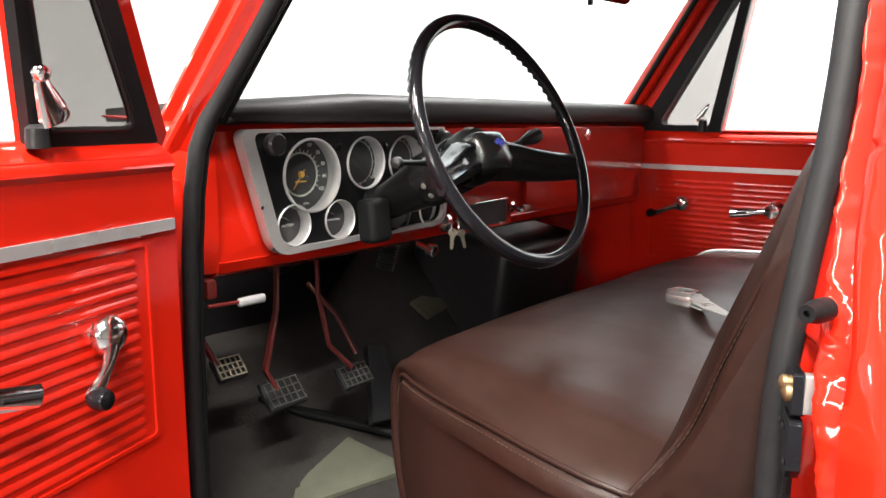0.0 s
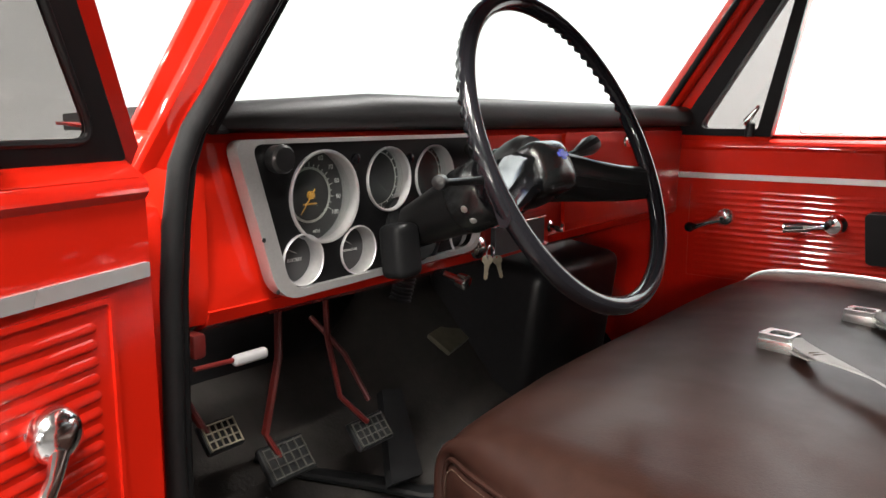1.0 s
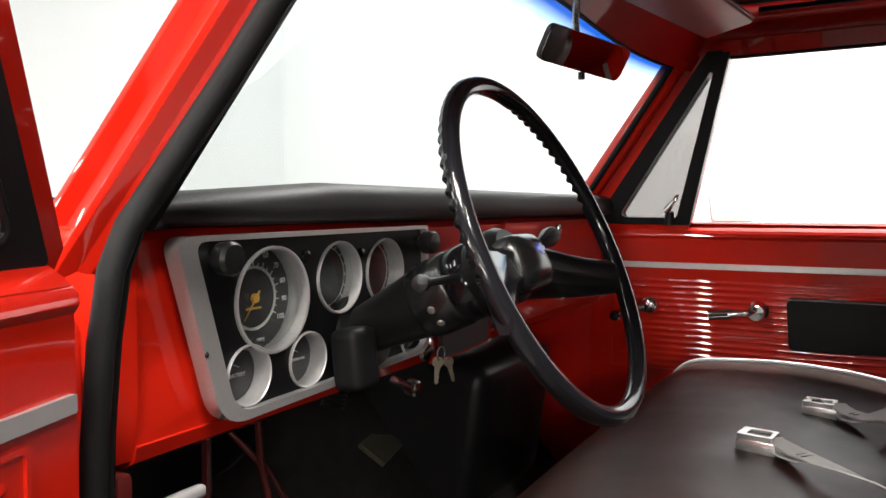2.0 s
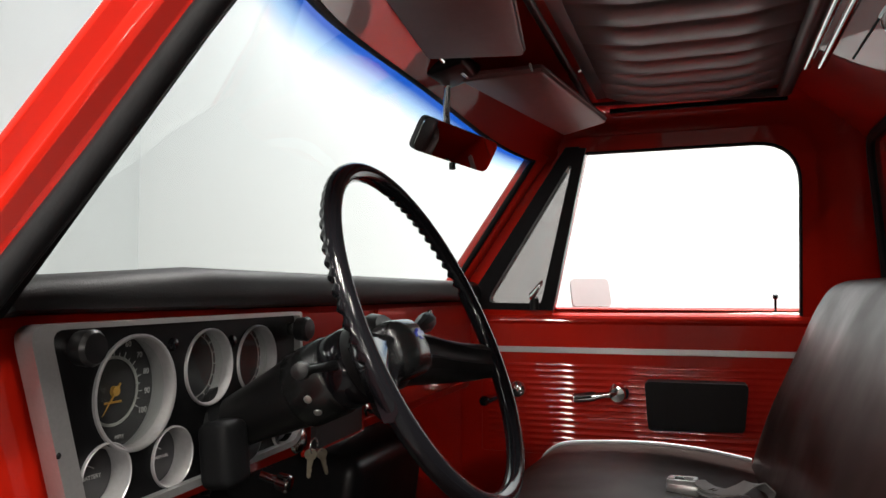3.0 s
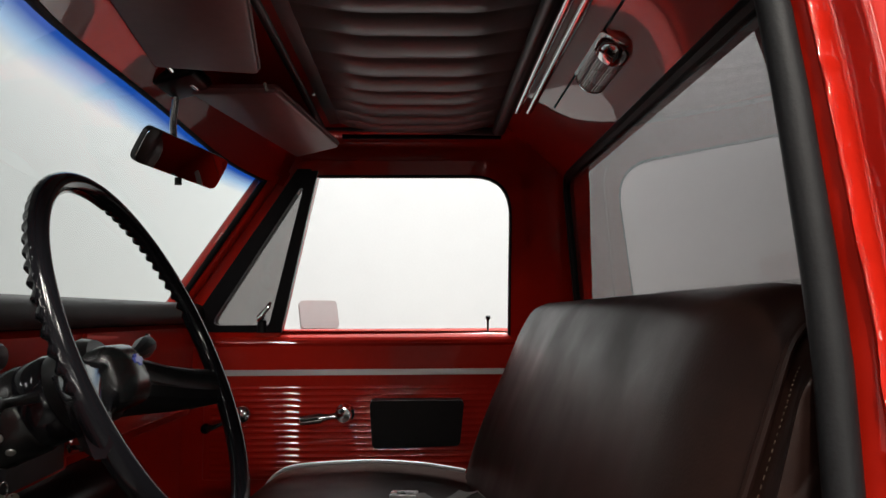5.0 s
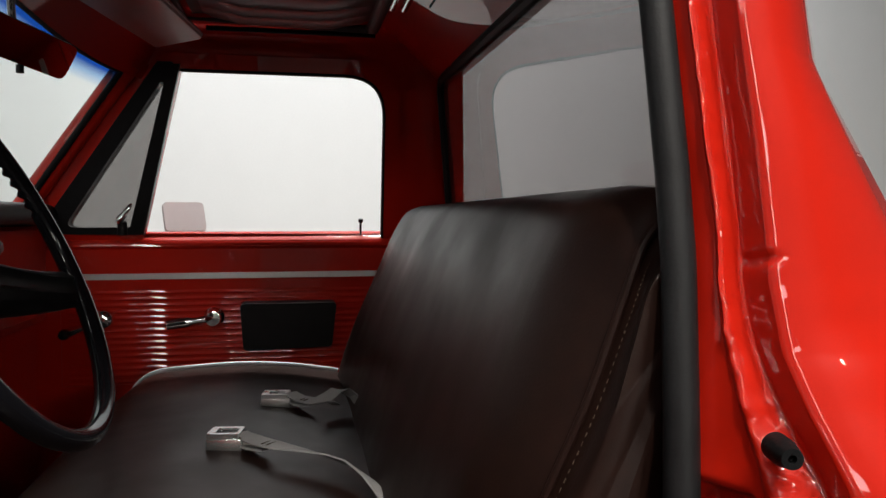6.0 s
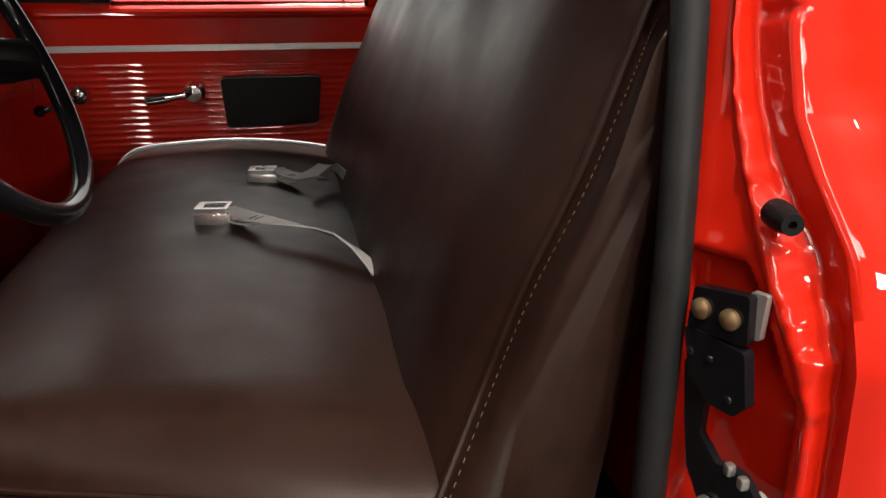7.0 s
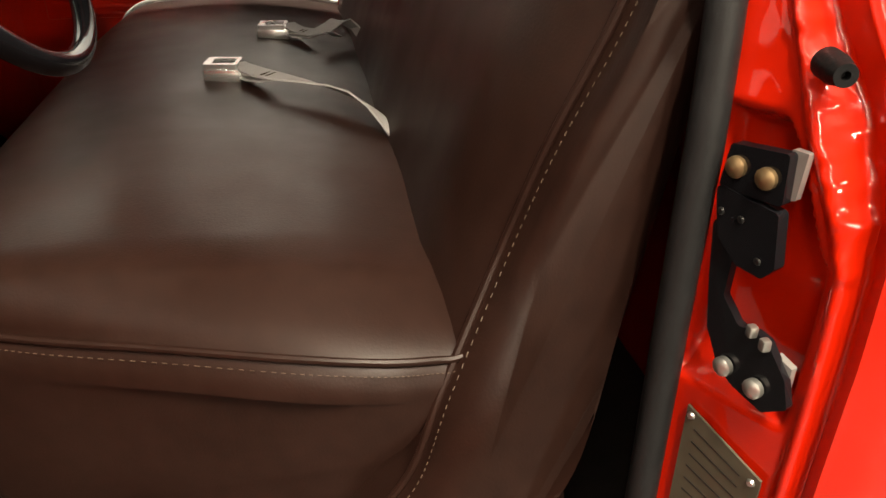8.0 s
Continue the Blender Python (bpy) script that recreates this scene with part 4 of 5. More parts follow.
    part("stalk_knob", lathe([(0.001, 0), (0.006, 0.001), (0.009, 0.008), (0.008, 0.016), (0.001, 0.019)], axis(p[2], p[2] - p[1]), 16), SATIN_BLACK, c, "black stalk tip")
    p = [Vector((0.985, 0.985, 1.21)), Vector((1.05, 0.975, 1.23)), Vector((1.1, 0.972, 1.241))]
    part("shift_lever", tube(p, [0.007, 0.006, 0.006]), SATIN_BLACK, c, "black column shift lever")
    part("lever_knob", tube([p[2], Vector((1.115, 0.972, 1.244)), Vector((1.14, 0.972, 1.25)), Vector((1.155, 0.972, 1.254)), Vector((1.162, 0.972, 1.256))], [0.006, 0.009, 0.014, 0.013, 0.006]), SATIN_BLACK, c)


steering()


# ---- bench seat ----
SX0, SX1 = 0.595, 1.9


def seat():
    s = thing("bench_seat", "brown vinyl bench seat with tan stitching", "bench seat")
    cush = [(0.42, 0.66), (0.82, 0.66), (0.89, 0.7), (0.925, 0.8), (0.932, 0.88), (0.92, 0.935), (0.885, 0.963), (0.82, 0.974), (0.72, 0.976), (0.62, 0.97), (0.55, 0.962), (0.5, 0.952), (0.44, 0.93)]
    cy, cz = 0.7, 0.83
    def ring(x, k):
        out = []
        for y, z in cush:
            sag = 0.006 * noise.noise((x * 4, y * 5, 1.0)) if z > 0.94 else 0
            f = max(0, 1 - max(0, x - SX0) / 0.2) ** 2
            g = min(1, max(0, (y - 0.74) / 0.14)) * f * (z > 0.86)
            lift = g * (0.94 - 0.04 * (y > 0.925) - (k - 0.225) * 0.146 - cz - (z - cz) * (1 - k)) if k > 0 else 0
            tilt = -(min(y, 0.7) - 0.6) * 0.08 * f - 0.015 * min(1, max(0, (x - 1.5) / 0.35)) if z > 0.9 else 0
            out.append((x - 0.012 * f + (y - 0.52) * 0.34 * f + max(0, 0.58 - y) * 0.4 * f, cy + (y - cy) * (1 - k * 0.35) + 0.035 * min(1, max(0, (x - 0.68) / 0.3)) * max(0, (y - 0.7) / 0.23), cz + (z - cz) * (1 - k) + lift + sag + tilt))
        return out
    def dense(r, n=6):
        out = []
        c = len(r)
        for i in range(c):
            a, b, d, e = (Vector(r[(i + k) % c]) for k in (-1, 0, 1, 2))
            for j in range(n):
                t = j / n
                out.append(0.5 * ((2 * b) + (d - a) * t + (2 * a - 5 * b + 4 * d - e) * t * t + (3 * b - a - 3 * d + e) * t ** 3))
        return out
    xs = [(SX0 - 0.014, 0.42), (SX0 - 0.012, 0.33), (SX0 - 0.006, 0.27), (SX0, 0.23), (SX0 + 0.012, 0.17), (SX0 + 0.03, 0.12), (SX0 + 0.06, 0.065), (SX0 + 0.085, 0.025)] + [(SX0 + 0.1 + i * (SX1 - SX0 - 0.2) / 20, 0.0) for i in range(21)] + [(SX1 - 0.06, 0.006), (SX1 - 0.02, 0.02), (SX1, 0.035), (SX1 + 0.012, 0.08), (SX1 + 0.018, 0.16)]
    part("cushion", skin([dense(ring(x, k)) for x, k in xs]), BROWN, s, smooth=1.5)
    back = [(0.6, 0.77), (0.55, 0.845), (0.526, 0.91), (0.502, 0.99), (0.472, 1.08), (0.437, 1.17), (0.405, 1.25), (0.378, 1.298), (0.345, 1.315), (0.325, 1.3), (0.318, 1.25), (0.352, 1.14), (0.392, 0.98), (0.44, 0.86), (0.49, 0.79), (0.545, 0.745)]
    BX0, BX1 = SX0 + 0.037, SX1 - 0.065
    def swing(z):
        table = [(0.7, -0.051), (0.88, -0.05), (0.92, -0.036), (0.96, -0.008), (1.0, 0.01), (1.05, 0.01), (1.1, 0.005), (1.15, -0.001), (1.32, -0.004)]
        for (za, a), (zb, b) in zip(table, table[1:]):
            if z <= zb:
                return a + (b - a) * max(0, (z - za) / (zb - za))
        return -0.004
    def bring(x, k):
        d = min(x - BX0, BX1 - x)
        R = 0.13 if x > 1.2 else 0.05
        drop = R - math.sqrt(max(0, R * R - (R - min(d, R)) ** 2)) if d < R else 0
        drop *= 0.75
        out = []
        for y, z in back:
            zz = z - drop * max(0, (z - 0.95) / 0.355) ** 1.5
            near = max(0, 1 - max(0, x - BX0) / 0.09) ** 1.5
            y = y - 0.032 * near * min(1, max(0, (z - 0.9) / 0.1)) * min(1, max(0, (y - 0.34) / 0.08))
            wob = 0.004 * noise.noise((x * 5, z * 5, 7.0)) if y > 0.39 else 0
            out.append((x + near * swing(z) + near * 0.006 * noise.noise((y * 45, z * 22, 3.0)) * math.exp(-((z - 0.89) / 0.07) ** 2), 0.41 + (y - 0.41) * (1 - k) + wob, 1.04 + (zz - 1.04) * (1 - k * 0.25)))
        return out
    xs = [(BX0 - 0.03, 0.32), (BX0 - 0.026, 0.18), (BX0 - 0.016, 0.09), (BX0 + 0.0, 0.03), (BX0 + 0.012, 0.01)] + [(BX0 + 0.03 + i * (BX1 - BX0 - 0.06) / 30, 0.0) for i in range(31)] + [(BX1 - 0.012, 0.01), (BX1, 0.03), (BX1 + 0.016, 0.09), (BX1 + 0.026, 0.18), (BX1 + 0.03, 0.32)]
    part("backrest", skin([dense(bring(x, k)) for x, k in xs]), BROWN, s, smooth=1.5)
    # welts along the edges
    r = dense(ring(SX0 - 0.001, 0.225))
    part("cushion_welt", tube([p + Vector((-0.002, 0, 0.001)) for p in r[20:76] if p.y > 0.505], 0.003, seg=8), BROWN, s)
    r = dense(ring(SX1 - 0.003, 0.03))
    part("cushion_piping", tube([p + Vector((0.002, 0, 0.003)) for p in r[24:66]], 0.0055, seg=8), PIPING, s, "pale grey vinyl piping")
    r = dense(bring(BX0 + 0.004, 0.024))
    part("backrest_welt", tube([p + Vector((-0.002, 0.001, 0)) for p in r[0:54]], 0.0035, seg=8), BROWN, s)
    # stitches beside the welts
    bm = bmesh.new()
    pts2 = [Vector(p) for p in dense(bring(BX0 - 0.006, 0.052), 24)]
    for i in range(2, 24 * 7, 2):
        a, b = pts2[i], pts2[i + 1]
        tube([a + Vector((-0.0015, 0.002, 0)), a.lerp(b, 0.9) + Vector((-0.0015, 0.002, 0))], 0.00042, seg=5, bm=bm)
    pts = [Vector(p) for p in dense(ring(SX0 - 0.008, 0.28), 24)]
    for i in range(24 * 4, 24 * 12, 2):
        a, b = pts[i], pts[i + 1]
        if a.y > 0.515:
            tube([a + Vector((-0.0012, 0, 0.001)), a.lerp(b, 0.9) + Vector((-0.0012, 0, 0.001))], 0.00042, seg=5, bm=bm)
    st = part("stitching", bm, STITCH, s, "tan thread")
    st["kind"] = "stuff"
    part("seat_frame", rbox(SX1 - SX0 - 0.06, 0.4, 0.12, Matrix.Translation(((SX0 + SX1) / 2, 0.66, 0.62)), 0.01), BLACK_TRIM, s, "black steel seat riser")


seat()


def seat_belt(x, y, z, rz, pts, tail=None):
    """A buckle and its webbing; pts are places along the webbing, each with its twist in degrees."""
    b = thing("seat_belt", "grey webbing lap belt with a chrome buckle on the seat", "seat belt", "seat belts")
    m = pose(x, y, z + 0.011, 0, 0, rz)
    k = part("buckle", rbox(0.05, 0.04, 0.018, m, 0.003), BUCKLE, b, "chrome lift buckle")
    put = lambda u, v, w: m @ Vector((u, v, 0.008 + w))
    rim = rounded([(-0.024, -0.019), (0.02, -0.019), (0.02, 0.019), (-0.024, 0.019)], 0.004)
    gap = rounded([(-0.014, -0.012), (0.015, -0.012), (0.015, 0.012), (-0.014, 0.012)], 0.003)
    part("flap", fill([rim, gap], put, 0.007), BUCKLE, k)
    part("slot", rbox(0.02, 0.004, 0.003, m @ pose(0.0, 0.006, 0.0095, 0, 0, 0), 0), BLACK_TRIM, k)
    part("loop", tube([m @ Vector((0.02, -0.014, 0)), m @ Vector((0.034, -0.014, 0.002)), m @ Vector((0.034, 0.014, 0.002)), m @ Vector((0.02, 0.014, 0))], 0.003, seg=6), STEEL, k)
    way = [(Vector(p[:3]), p[3]) for p in pts]
    back = (way[0][0] - way[1][0])
    back.z = 0
    back.normalize()
    # the end is folded through the loop and sewn down under the belt
    head = way[0][0]
    fold = [(head - back * 0.05 - Vector((0, 0, 0.009)), 0), (head - back * 0.02 - Vector((0, 0, 0.012)), 0), (head - Vector((0, 0, 0.011)), 0), (head + back * 0.007 - Vector((0, 0, 0.004)), 0), (head + back * 0.005 + Vector((0, 0, 0.003)), 0)]
    way = fold + way
    rings, first = [], len(fold)
    for i, (p, twist) in enumerate(way):
        if i <= first:
            run = -back
        else:
            run = way[min(len(way) - 1, i + 1)][0] - way[i - 1][0]
        side = run.cross(Vector((0, 0, 1))).normalized()
        side = Matrix.Rotation(math.radians(-twist), 3, run.normalized()) @ side * 0.0115
        along = (way[min(len(way) - 1, i + 1)][0] - way[max(0, i - 1)][0]).normalized()
        n = side.cross(along).normalized() * 0.0011
        p = p + Vector((0, 0, 0.004))
        rings.append([p + side + n, p + n * 1.4, p - side + n, p - side - n, p - n * 0.6, p + side - n])
    web = part("webbing", skin(rings), BELT, b)
    for q in (0.35, 0.6):
        c = way[first + 1][0].lerp(way[first + 2][0], q) + Vector((0, 0, 0.0055))
        run = (way[first + 2][0] - way[first + 1][0]).normalized()
        side = run.cross(Vector((0, 0, 1))).normalized() * 0.01
        part("seam", tube([c - side, c + side], 0.0007, seg=5), STITCH, web)
    if tail:
        part("tail", rbox(0.026, 0.016, 0.0022, pose(*tail), 0.0008), BELT, b)


seat_belt(1.2, 0.7, 0.973, -100, [(1.19, 0.678, 0.989, -8), (1.164, 0.655, 0.987, -12), (1.14, 0.63, 0.987, -4), (1.122, 0.6, 0.985, 12), (1.1, 0.565, 0.981, 30), (1.075, 0.543, 0.978, 40), (1.04, 0.523, 0.971, 34), (1.01, 0.508, 0.96, 20), (0.987, 0.495, 0.945, 10)])
seat_belt(1.443, 0.638, 0.968, -98, [(1.43, 0.612, 0.987, -5), (1.41, 0.6, 0.985, -8), (1.392, 0.58, 0.984, -14), (1.392, 0.556, 0.99, -26), (1.405, 0.54, 0.998, -8), (1.424, 0.526, 0.993, 25), (1.43, 0.51, 0.981, 30), (1.428, 0.495, 0.95, 20)], (1.366, 0.548, 0.99, 0, 25, -30))


# ---- overhead: visors, mirror, dome lamp ----
def visor(near, far, name_label):
    """A padded board between two ends, each given as its front and its rear corner."""
    v = thing("sun_visor", name_label, "sun visor", "sun visors")
    outline = rounded([(0.0, 0.0), (1.0, 0.0), (1.0, 1.0), (0.0, 1.0)], [0.03, 0.03, 0.03, 0.03], 5)
    (fa, ra), (fb, rb) = near, far
    inboard = 0.5 * (fa[0] + fb[0]) < CX
    def at(p, q, w):
        # p along the width, q from the front edge to the rear edge, w up
        f = Vector(fa).lerp(Vector(fb), p)
        r = Vector(ra).lerp(Vector(rb), p)
        return f.lerp(r, q) + Vector((0, 0, w - 0.004 * math.sin(math.pi * q)))
    rings = []
    for k, w in ((0.93, 0.0), (0.98, 0.0015), (1.0, 0.006), (1.0, 0.01), (0.98, 0.0145), (0.93, 0.016)):
        rings.append([at(0.5 + (p - 0.5) * (1 - (1 - k) * 0.25), 0.5 + (q - 0.5) * k, w) for p, q in outline])
    part("board", skin(rings), VISOR, v)
    edge = [at(0.5 + (p - 0.5) * 1.003, 0.5 + (q - 0.5) * 1.012, 0.008) for p, q in outline]
    part("edge_seam", tube(edge, 0.0016, closed=True, seg=6), VISOR, v)
    inner = at(1.0, 0.12, 0.008) if inboard else at(0.0, 0.12, 0.008)
    s = 1 if inboard else -1
    part("hinge_rod", tube([inner - Vector((s * 0.02, 0, 0)), inner + Vector((s * 0.03, 0.004, 0.0)), inner + Vector((s * 0.045, 0.012, 0.012))], 0.0045), CHROME, v, "chrome hinge rod")
    part("hinge_bracket", rbox(0.04, 0.05, 0.024, Matrix.Translation(inner + Vector((s * 0.048, 0.016, 0.02))), 0.006), BLACK_TRIM, v)
    hook = at(1.0, 0.88, 0.006) if inboard else at(0.0, 0.88, 0.006)
    part("retainer_pin", tube([hook, hook + Vector((s * 0.022, 0, 0.008))], 0.003, seg=8), CHROME, v)


visor(((0.70, 0.929, 1.65), (0.71, 0.768, 1.664)), ((1.232, 1.001, 1.655), (1.255, 0.852, 1.652)), "brown vinyl sun visor folded up over the driver")
visor(((1.362, 0.99, 1.655), (1.366, 0.846, 1.658)), ((1.868, 0.898, 1.655), (1.765, 0.788, 1.656)), "brown vinyl sun visor folded up over the passenger")


def rear_view_mirror():
    m = thing("rear_view_mirror", "brown-backed interior mirror on a chrome stem", "mirror")
    c = Vector((1.428, 1.014, 1.557))
    t = pose(*c, 119, 3, -18)
    out = rounded([(-0.114, -0.031), (0.114, -0.031), (0.114, 0.031), (-0.114, 0.031)], 0.016)
    f = lambda u, v, w: t @ Vector((u, v, -w))
    part("shell", fill([out], lambda u, v, w: t @ Vector((u, v, w - 0.009)), 0.009), SATIN_BLACK, m)
    part("reflector", fill([[(u * 0.99, v * 0.97) for u, v in out]], lambda u, v, w: t @ Vector((u, v, w - 0.0005)), 0.002), MIRROR_MAT, m, "mirror glass")
    part("stem", tube([c + Vector((-0.02, 0.012, 0.01)), c + Vector((-0.04, 0.008, 0.055)), c + Vector((-0.068, -0.004, 0.11))], 0.006), CHROME, m, "chrome stem")
    part("mount", rbox(0.1, 0.07, 0.026, pose(1.335, 0.992, 1.668, -14, 0, -4), 0.009, 3), BLACK_TRIM, m, "black mounting block under the header")
    part("swivel_screw", lathe([(0.001, 0), (0.006, 0), (0.006, 0.012), (0.001, 0.013)], axis(c + Vector((0, 0.01, -0.03)), (0, 0, -1)), 12), BLACK_TRIM, m)


rear_view_mirror()


def dome_lamp():
    d = thing("dome_lamp", "dome lamp with ribbed lens in a chrome housing", "lamp")
    m = Matrix.Translation((1.285, 0.322, 1.685)) @ Euler((radians(30), 0, 0)).to_matrix().to_4x4()
    place = lambda x, q, r: m @ Vector((x * 0.8, 0.026 * math.cos(q) * r, -0.004 - 0.02 * math.sin(q) * r))
    base = rounded([(-0.1, -0.031), (0.1, -0.031), (0.1, 0.031), (-0.1, 0.031)], 0.012)
    part("base_plate", fill([base], lambda u, v, w: m @ Vector((u, v, -w)), 0.005), CHROME, d, "chrome base plate")
    # end caps with rounded outer ends
    arc = [i * math.pi / 14 for i in range(15)]
    for s in (-1, 1):
        near = 0.064 if s < 0 else 0.104
        rings = []
        for k, r in ((0.0, 1.04), (0.3, 1.05), (0.6, 0.99), (0.82, 0.86), (0.95, 0.62), (1.0, 0.3)):
            rings.append([place(s * (near + (0.118 - near) * k), q, r) for q in arc])
        part("end_cap", skin(rings), CHROME, d, "rounded chrome end cap")
    # lens: a half round with fine ribs along its length
    n = 72
    prof = [(i * math.pi / n, 1.0 if i % 4 < 2 else 0.955) for i in range(n + 1)]
    part("lens", skin([[place(x, q, r) for q, r in prof] for x in (-0.066, 0.02, 0.106)]), LENS, d, "pale ribbed lens", smooth=0.3)


dome_lamp()


# ---- pedals and things under the dash ----
def pedal(name, label, pad, size, arm, pitch, rods=True):
    p = thing(name, label, "pedal", "pedals")
    m = pose(*pad, pitch, 0, 0)
    k = part("pad", rbox(size[0], size[1], 0.012, m, 0.004), RUBBER, p, "black rubber pedal pad")
    nx, ny = 6, 4
    for i in range(nx):
        part("pad_rib", rbox(0.0018, size[1] * 0.84, 0.003, m @ pose(size[0] * (i / (nx - 1) - 0.5) * 0.85, 0, 0.007), 0), PALE_RIB if name == "parking_pedal" else WORN_RIB, k)
    for i in range(ny):
        part("pad_rib", rbox(size[0] * 0.88, 0.0018, 0.003, m @ pose(0, size[1] * (i / (ny - 1) - 0.5) * 0.78, 0.0072), 0), PALE_RIB if name == "parking_pedal" else WORN_RIB, k)
    # the arm's colour has the shade under the dash in it
    part("arm", tube([Vector(a) for a in arm], 0.008, seg=8, flat=0.6), SHADED_RED, p, "red painted pedal arm with shade in its colour")


pedal("parking_pedal", "parking brake pedal with gridded rubber pad", (0.698, 1.283, 0.864), (0.058, 0.044), [(0.68, 1.29, 0.872), (0.66, 1.3, 0.92), (0.64, 1.34, 0.98), (0.64, 1.4, 1.02)], 50)
pedal("clutch_pedal", "clutch pedal with worn rubber pad", (0.806, 1.277, 0.792), (0.085, 0.058), [(0.796, 1.282, 0.8), (0.775, 1.285, 0.84), (0.8, 1.28, 0.95), (0.82, 1.3, 1.06)], 50)
pedal("brake_pedal", "brake pedal with worn rubber pad", (0.975, 1.268, 0.782), (0.08, 0.05), [(0.97, 1.27, 0.8), (0.93, 1.29, 0.85), (0.915, 1.3, 0.95), (0.92, 1.31, 1.06)], 50)


def gas_pedal():
    p = thing("gas_pedal", "long black rubber accelerator pedal", "pedal", "pedals")
    rings = []
    for q in (0, 0.1, 0.5, 1):
        x0, x1, y, z = 1.03 + 0.075 * q, 1.115 + 0.045 * q, 1.27 + 0.09 * q, 0.66 + 0.13 * q
        rings.append([(x0, y, z + 0.005), (x1, y, z - 0.008), (x1, y + 0.014, z - 0.02), (x0, y + 0.014, z - 0.007)])
    part("pad", skin(rings), RUBBER, p)
    # link in the red that is darkened for shade
    part("link", tube([(1.08, 1.37, 0.78), (1.07, 1.42, 0.86), (1.06, 1.5, 0.92)], 0.005), SHADED_RED, p)


gas_pedal()


def hood_release():
    h = thing("brake_release_handle", "white brake release handle on a red bracket", "handle")
    part("grip", rbox(0.05, 0.012, 0.014, pose(0.667, 1.17, 1.006, 0, 0, 0), 0.005, 3), WHITE_PLASTIC, h)
    # rod and bracket use the red that is darkened for shade
    part("rod", tube([(0.59, 1.17, 1.01), (0.65, 1.17, 1.007)], 0.003), SHADED_RED, h)
    part("bracket", rbox(0.018, 0.03, 0.03, pose(0.603, 1.19, 1.032), 0.005), SHADED_RED, h)


hood_release()


def mat_patch():
    m = thing("floor_mat", "grey-green worn mat with a folded black rubber edge", "mat")
    part("mat_sheet", fill([rounded([(0.74, 1.2), (0.86, 1.235), (1.05, 1.19), (1.064, 1.21), (1.02, 1.33), (0.85, 1.3)], 0.012)], lambda u, v, w: Vector((u, v, 0.573 + w + max(0, v - 1.29) * 1.1)), 0.008), MAT_GREEN, m, "worn grey-green mat")
    part("folded_edge", tube([(0.86, 1.42, 0.73), (0.93, 1.39, 0.69), (1.0, 1.365, 0.66), (1.06, 1.335, 0.635), (1.12, 1.28, 0.61), (1.17, 1.22, 0.61)], [0.01, 0.018, 0.022, 0.024, 0.024, 0.022], flat=0.5, seg=12), RUBBER, m, "black rubber edge")


mat_patch()


# ---- door jamb hardware ----
def bumper_stop():
    b = thing("door_bumper", "black rubber door bumper on the jamb", "bumper")
    part("cone", lathe([(0.001, -0.006), (0.0082, -0.006), (0.0082, 0.006), (0.0066, 0.015), (0.006, 0.019), (0.0024, 0.019), (0.0024, 0.014), (0.001, 0.014)], axis((0.514, 0.341, 1.158), (-0.95, 0.25, 0.0)), 24), RUBBER, b)


bumper_stop()


def striker():
    s = thing("door_striker", "black door striker with brass bolts on the jamb", "door striker")
    # in the jamb's own plane: u outwards, v up
    o, u = Vector((0.562, 0.372, 0)), Vector((-0.93, -0.37, 0)).normalized()
    n = Vector((-0.37, 0.93, 0)).normalized()
    f = lambda a, v, w: o + u * a + n * (w - 0.006) + Vector((0, 0, v))
    part("top_plate", fill([rounded([(0.017, 1.107), (0.054, 1.112), (0.056, 1.082), (0.014, 1.079)], 0.003)], f, 0.008), GLOSS_BLACK, s)
    part("hook", fill([rounded([(0.013, 1.081), (0.056, 1.078), (0.061, 1.045), (0.054, 1.036), (0.036, 1.037), (0.02, 1.05)], 0.004)], lambda a, v, w: f(a, v, w), 0.009), GLOSS_BLACK, s)
    part("arm", fill([rounded([(0.013, 1.062), (0.032, 1.045), (0.031, 1.012), (0.045, 0.998), (0.057, 1.0), (0.066, 0.998), (0.082, 0.98), (0.088, 0.962), (0.073, 0.95), (0.05, 0.955), (0.037, 0.962), (0.024, 0.985), (0.018, 1.02)], 0.004)], f, 0.006), GLOSS_BLACK, s)
    for a, v in ((0.056, 1.001), (0.066, 0.997)):
        part("tooth", rbox(0.006, 0.006, 0.008, Matrix.Translation(f(a, v, 0.008)), 0.0015), STEEL, s)
    for a, v in ((0.02, 1.066), (0.034, 1.066), (0.05, 1.046)):
        part("rivet", lathe([(0.001, 0), (0.0026, 0), (0.0018, 0.0012), (0.001, 0.0012)], axis(f(a, v, 0.0095), n), 10), SATIN_BLACK, s)
    part("shim", fill([rounded([(0.05, 1.1125), (0.06, 1.1128), (0.0585, 1.085), (0.05, 1.083)], 0.001)], lambda a, v, w: f(a, v, w - 0.004), 0.005), SHIM, s, "bare metal shim")
    part("shim", fill([rounded([(0.07, 0.99), (0.082, 0.986), (0.082, 0.9575), (0.072, 0.955)], 0.001)], lambda a, v, w: f(a, v, w - 0.004), 0.005), SHIM, s, "bare metal shim")
    for a, v, mm in ((0.024, 1.095, BRASS), (0.044, 1.095, BRASS), (0.043, 0.967, STEEL), (0.066, 0.965, STEEL)):
        part("bolt", lathe([(0.001, 0), (0.0065, 0), (0.0065, 0.004), (0.005, 0.0055), (0.001, 0.007)], axis(f(a, v, 0.007), n), 12), mm, s)


striker()


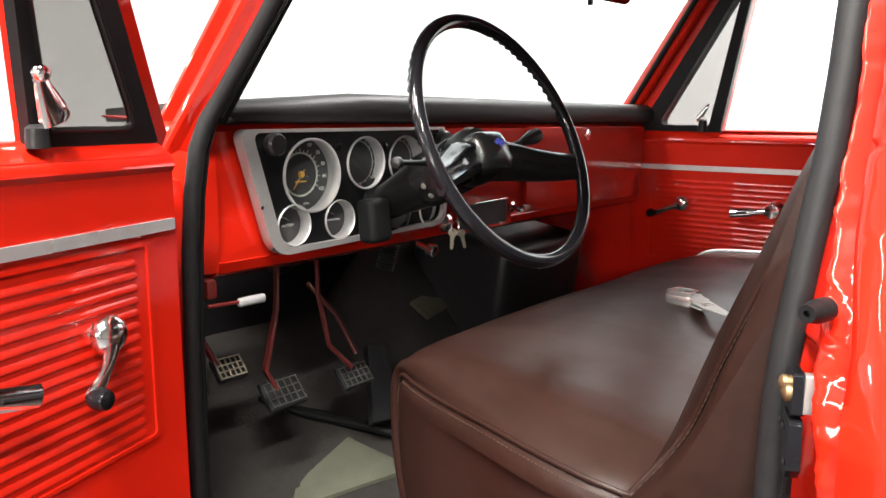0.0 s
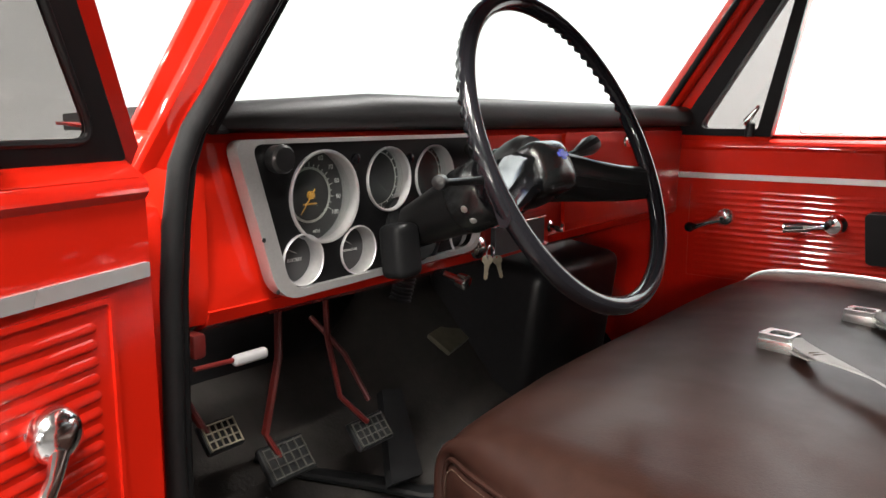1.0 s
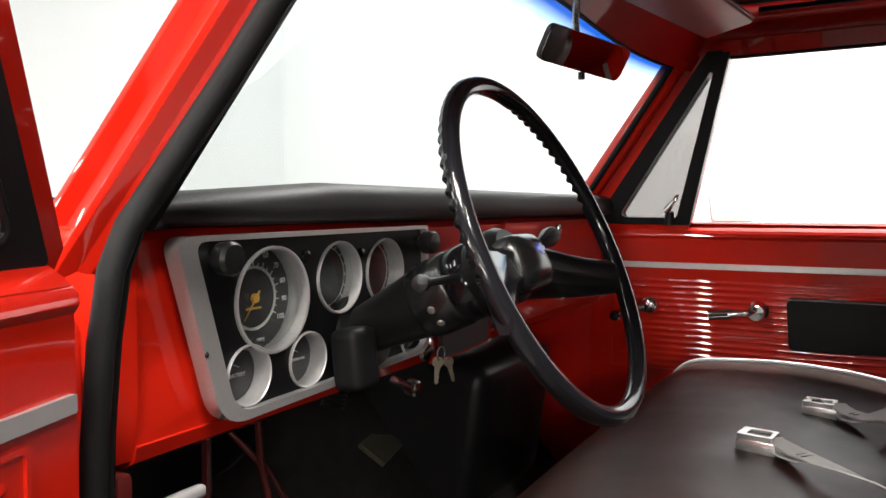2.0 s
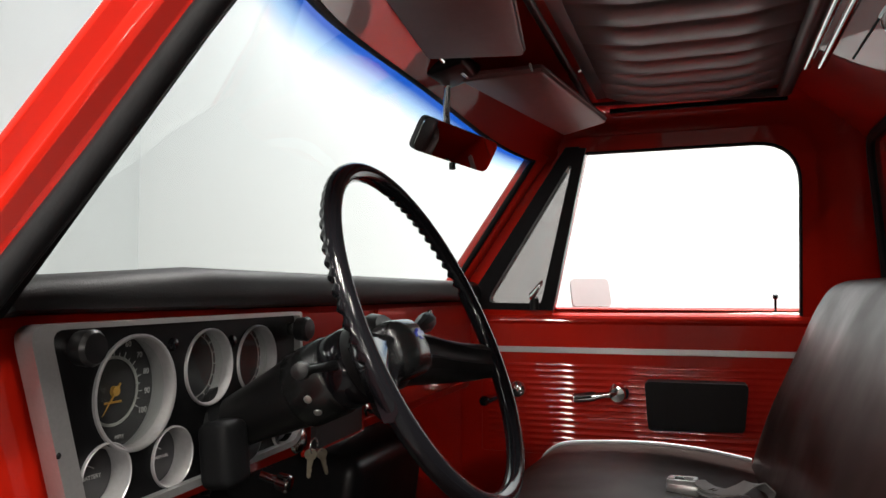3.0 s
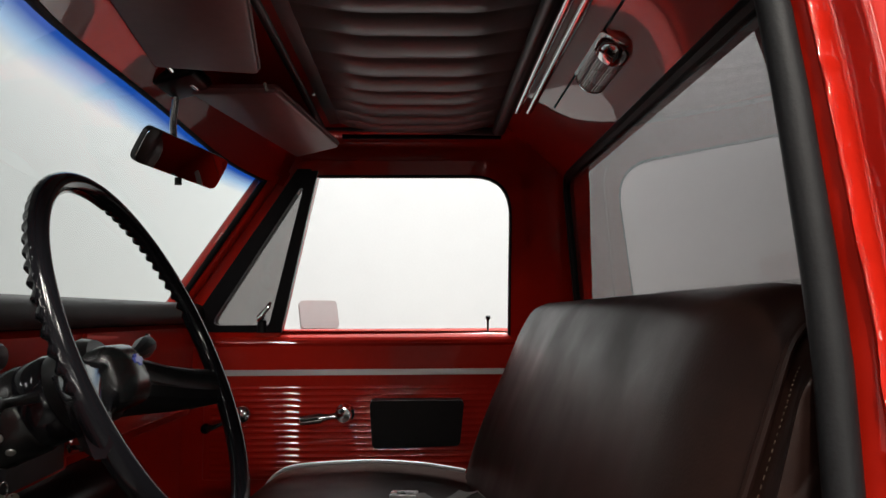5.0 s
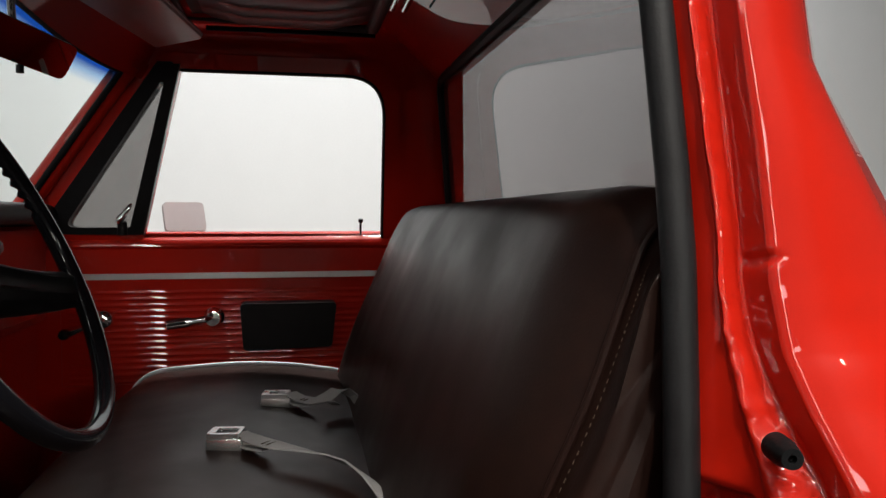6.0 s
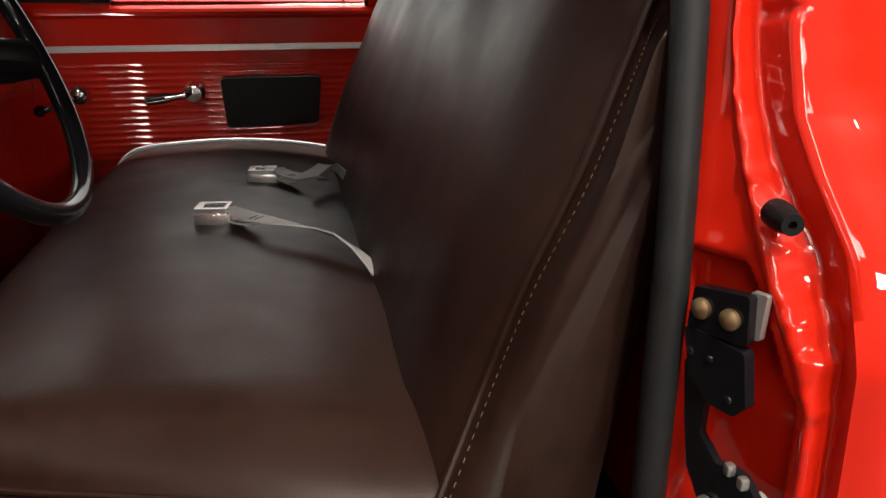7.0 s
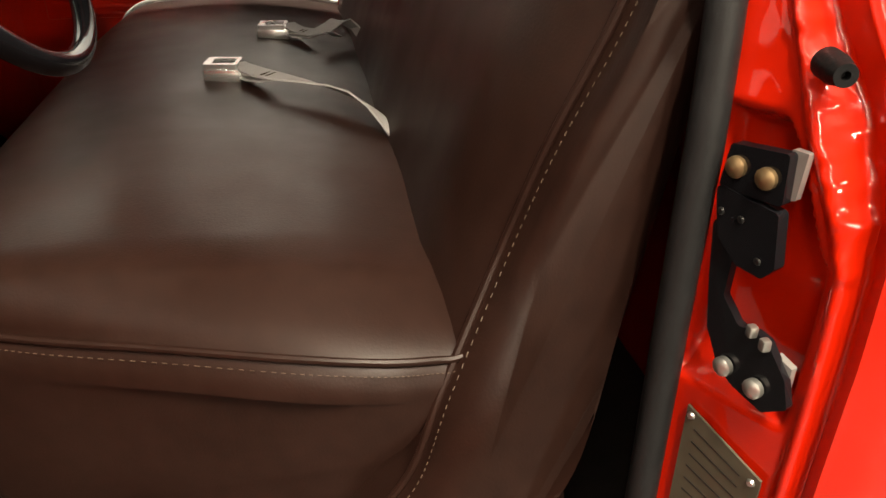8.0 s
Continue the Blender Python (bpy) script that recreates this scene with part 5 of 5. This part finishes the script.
def data_plate():
    p = thing("data_plate", "worn metal data plate riveted to the door jamb", "plate")
    o, u = Vector((0.56, 0.374, 0)), Vector((-0.93, -0.5, 0)).normalized()
    n = Vector((-0.5, 0.93, 0)).normalized()
    f = lambda a, v, w: o + u * a + n * (w - 0.004) + Vector((0, 0, v))
    part("plate", fill([[(0.02, 0.918), (0.08, 0.893), (0.08, 0.82), (0.02, 0.83)]], f, 0.002), PLATE, p)
    for i in range(6):
        part("print_bar", fill([[(0.028, 0.902 - i * 0.011), (0.066, 0.888 - i * 0.0102), (0.066, 0.8874 - i * 0.0102), (0.028, 0.901 - i * 0.011)]], lambda a, v, w: f(a, v, w + 0.002), 0.0004), BLACK_TRIM, p)
    part("rivet", lathe([(0.001, 0), (0.003, 0), (0.002, 0.002), (0.001, 0.002)], axis(f(0.024, 0.911, 0.002), n), 10), STEEL, p)
    part("rivet", lathe([(0.001, 0), (0.003, 0), (0.002, 0.002), (0.001, 0.002)], axis(f(0.074, 0.888, 0.002), n), 10), STEEL, p)


data_plate()


def heater():
    h = thing("underdash_box", "added black box under the dash with a ribbed hose", "heater")
    # black case added to fill the dark space under the dash
    part("case", rbox(0.36, 0.3, 0.3, pose(1.58, 1.36, 0.86, 8, 0, 0), 0.03, 3), BLACK_TRIM, h)
    pts, rad = [], []
    for i in range(26):
        q = i / 25
        pts.append((1.19 - 0.01 * q, 1.36 + 0.02 * q, 1.04 - 0.09 * q))
        rad.append(0.022 if i % 2 else 0.0185)
    part("hose", tube(pts, rad, seg=14), BLACK_TRIM, h, "ribbed black hose")
    part("vent_flap", rbox(0.16, 0.06, 0.012, pose(1.38, 1.4, 0.835, 35, -4, 12), 0.003), PLATE, h, "tan metal vent flap")


heater()


def header_trim():
    t = thing("headliner_trim", "narrow chrome strips between headliner and rear panel", "trim")
    for y, z, x1 in ((0.412, 1.708, 1.66), (0.392, 1.699, 1.63)):
        part("strip", tube([(0.9, y, z), (x1 - 0.4, y, z + 0.001), (x1, y, z)], 0.0075, seg=12, flat=0.7), CHROME, t)
    part("joint", tube([(0.8, 0.345, 1.7), (1.6, 0.345, 1.7)], 0.0028, seg=8), RUBBER, t, "dark panel joint")


header_trim()


def outside_mirror():
    m = thing("outside_mirror", "outside mirror with painted pale reflection beyond the passenger window", "mirror")
    c = Vector((2.3, 0.9, 1.293))
    plate = rounded([(-0.055, -0.042), (0.055, -0.042), (0.055, 0.042), (-0.055, 0.042)], 0.014)
    f = Matrix.Translation(c) @ pose(0, 0, 0, 68, 0, -66)
    bm = fill([plate], lambda u, v, w: f @ Vector((u, v, w - 0.006)), 0.012)
    bmesh.ops.bevel(bm, geom=[e for e in bm.edges if len(e.link_faces) == 2 and e.calc_face_angle(0) > 1.2], offset=0.004, segments=2, affect="EDGES")
    # the reflection in the mirror is painted on as one pale tone
    part("head", bm, MIRRORED_WALL, m)
    part("stem", tube([c + Vector((0, 0, -0.04)), c + Vector((-0.08, 0.06, -0.09))], 0.006), CHROME, m)


outside_mirror()
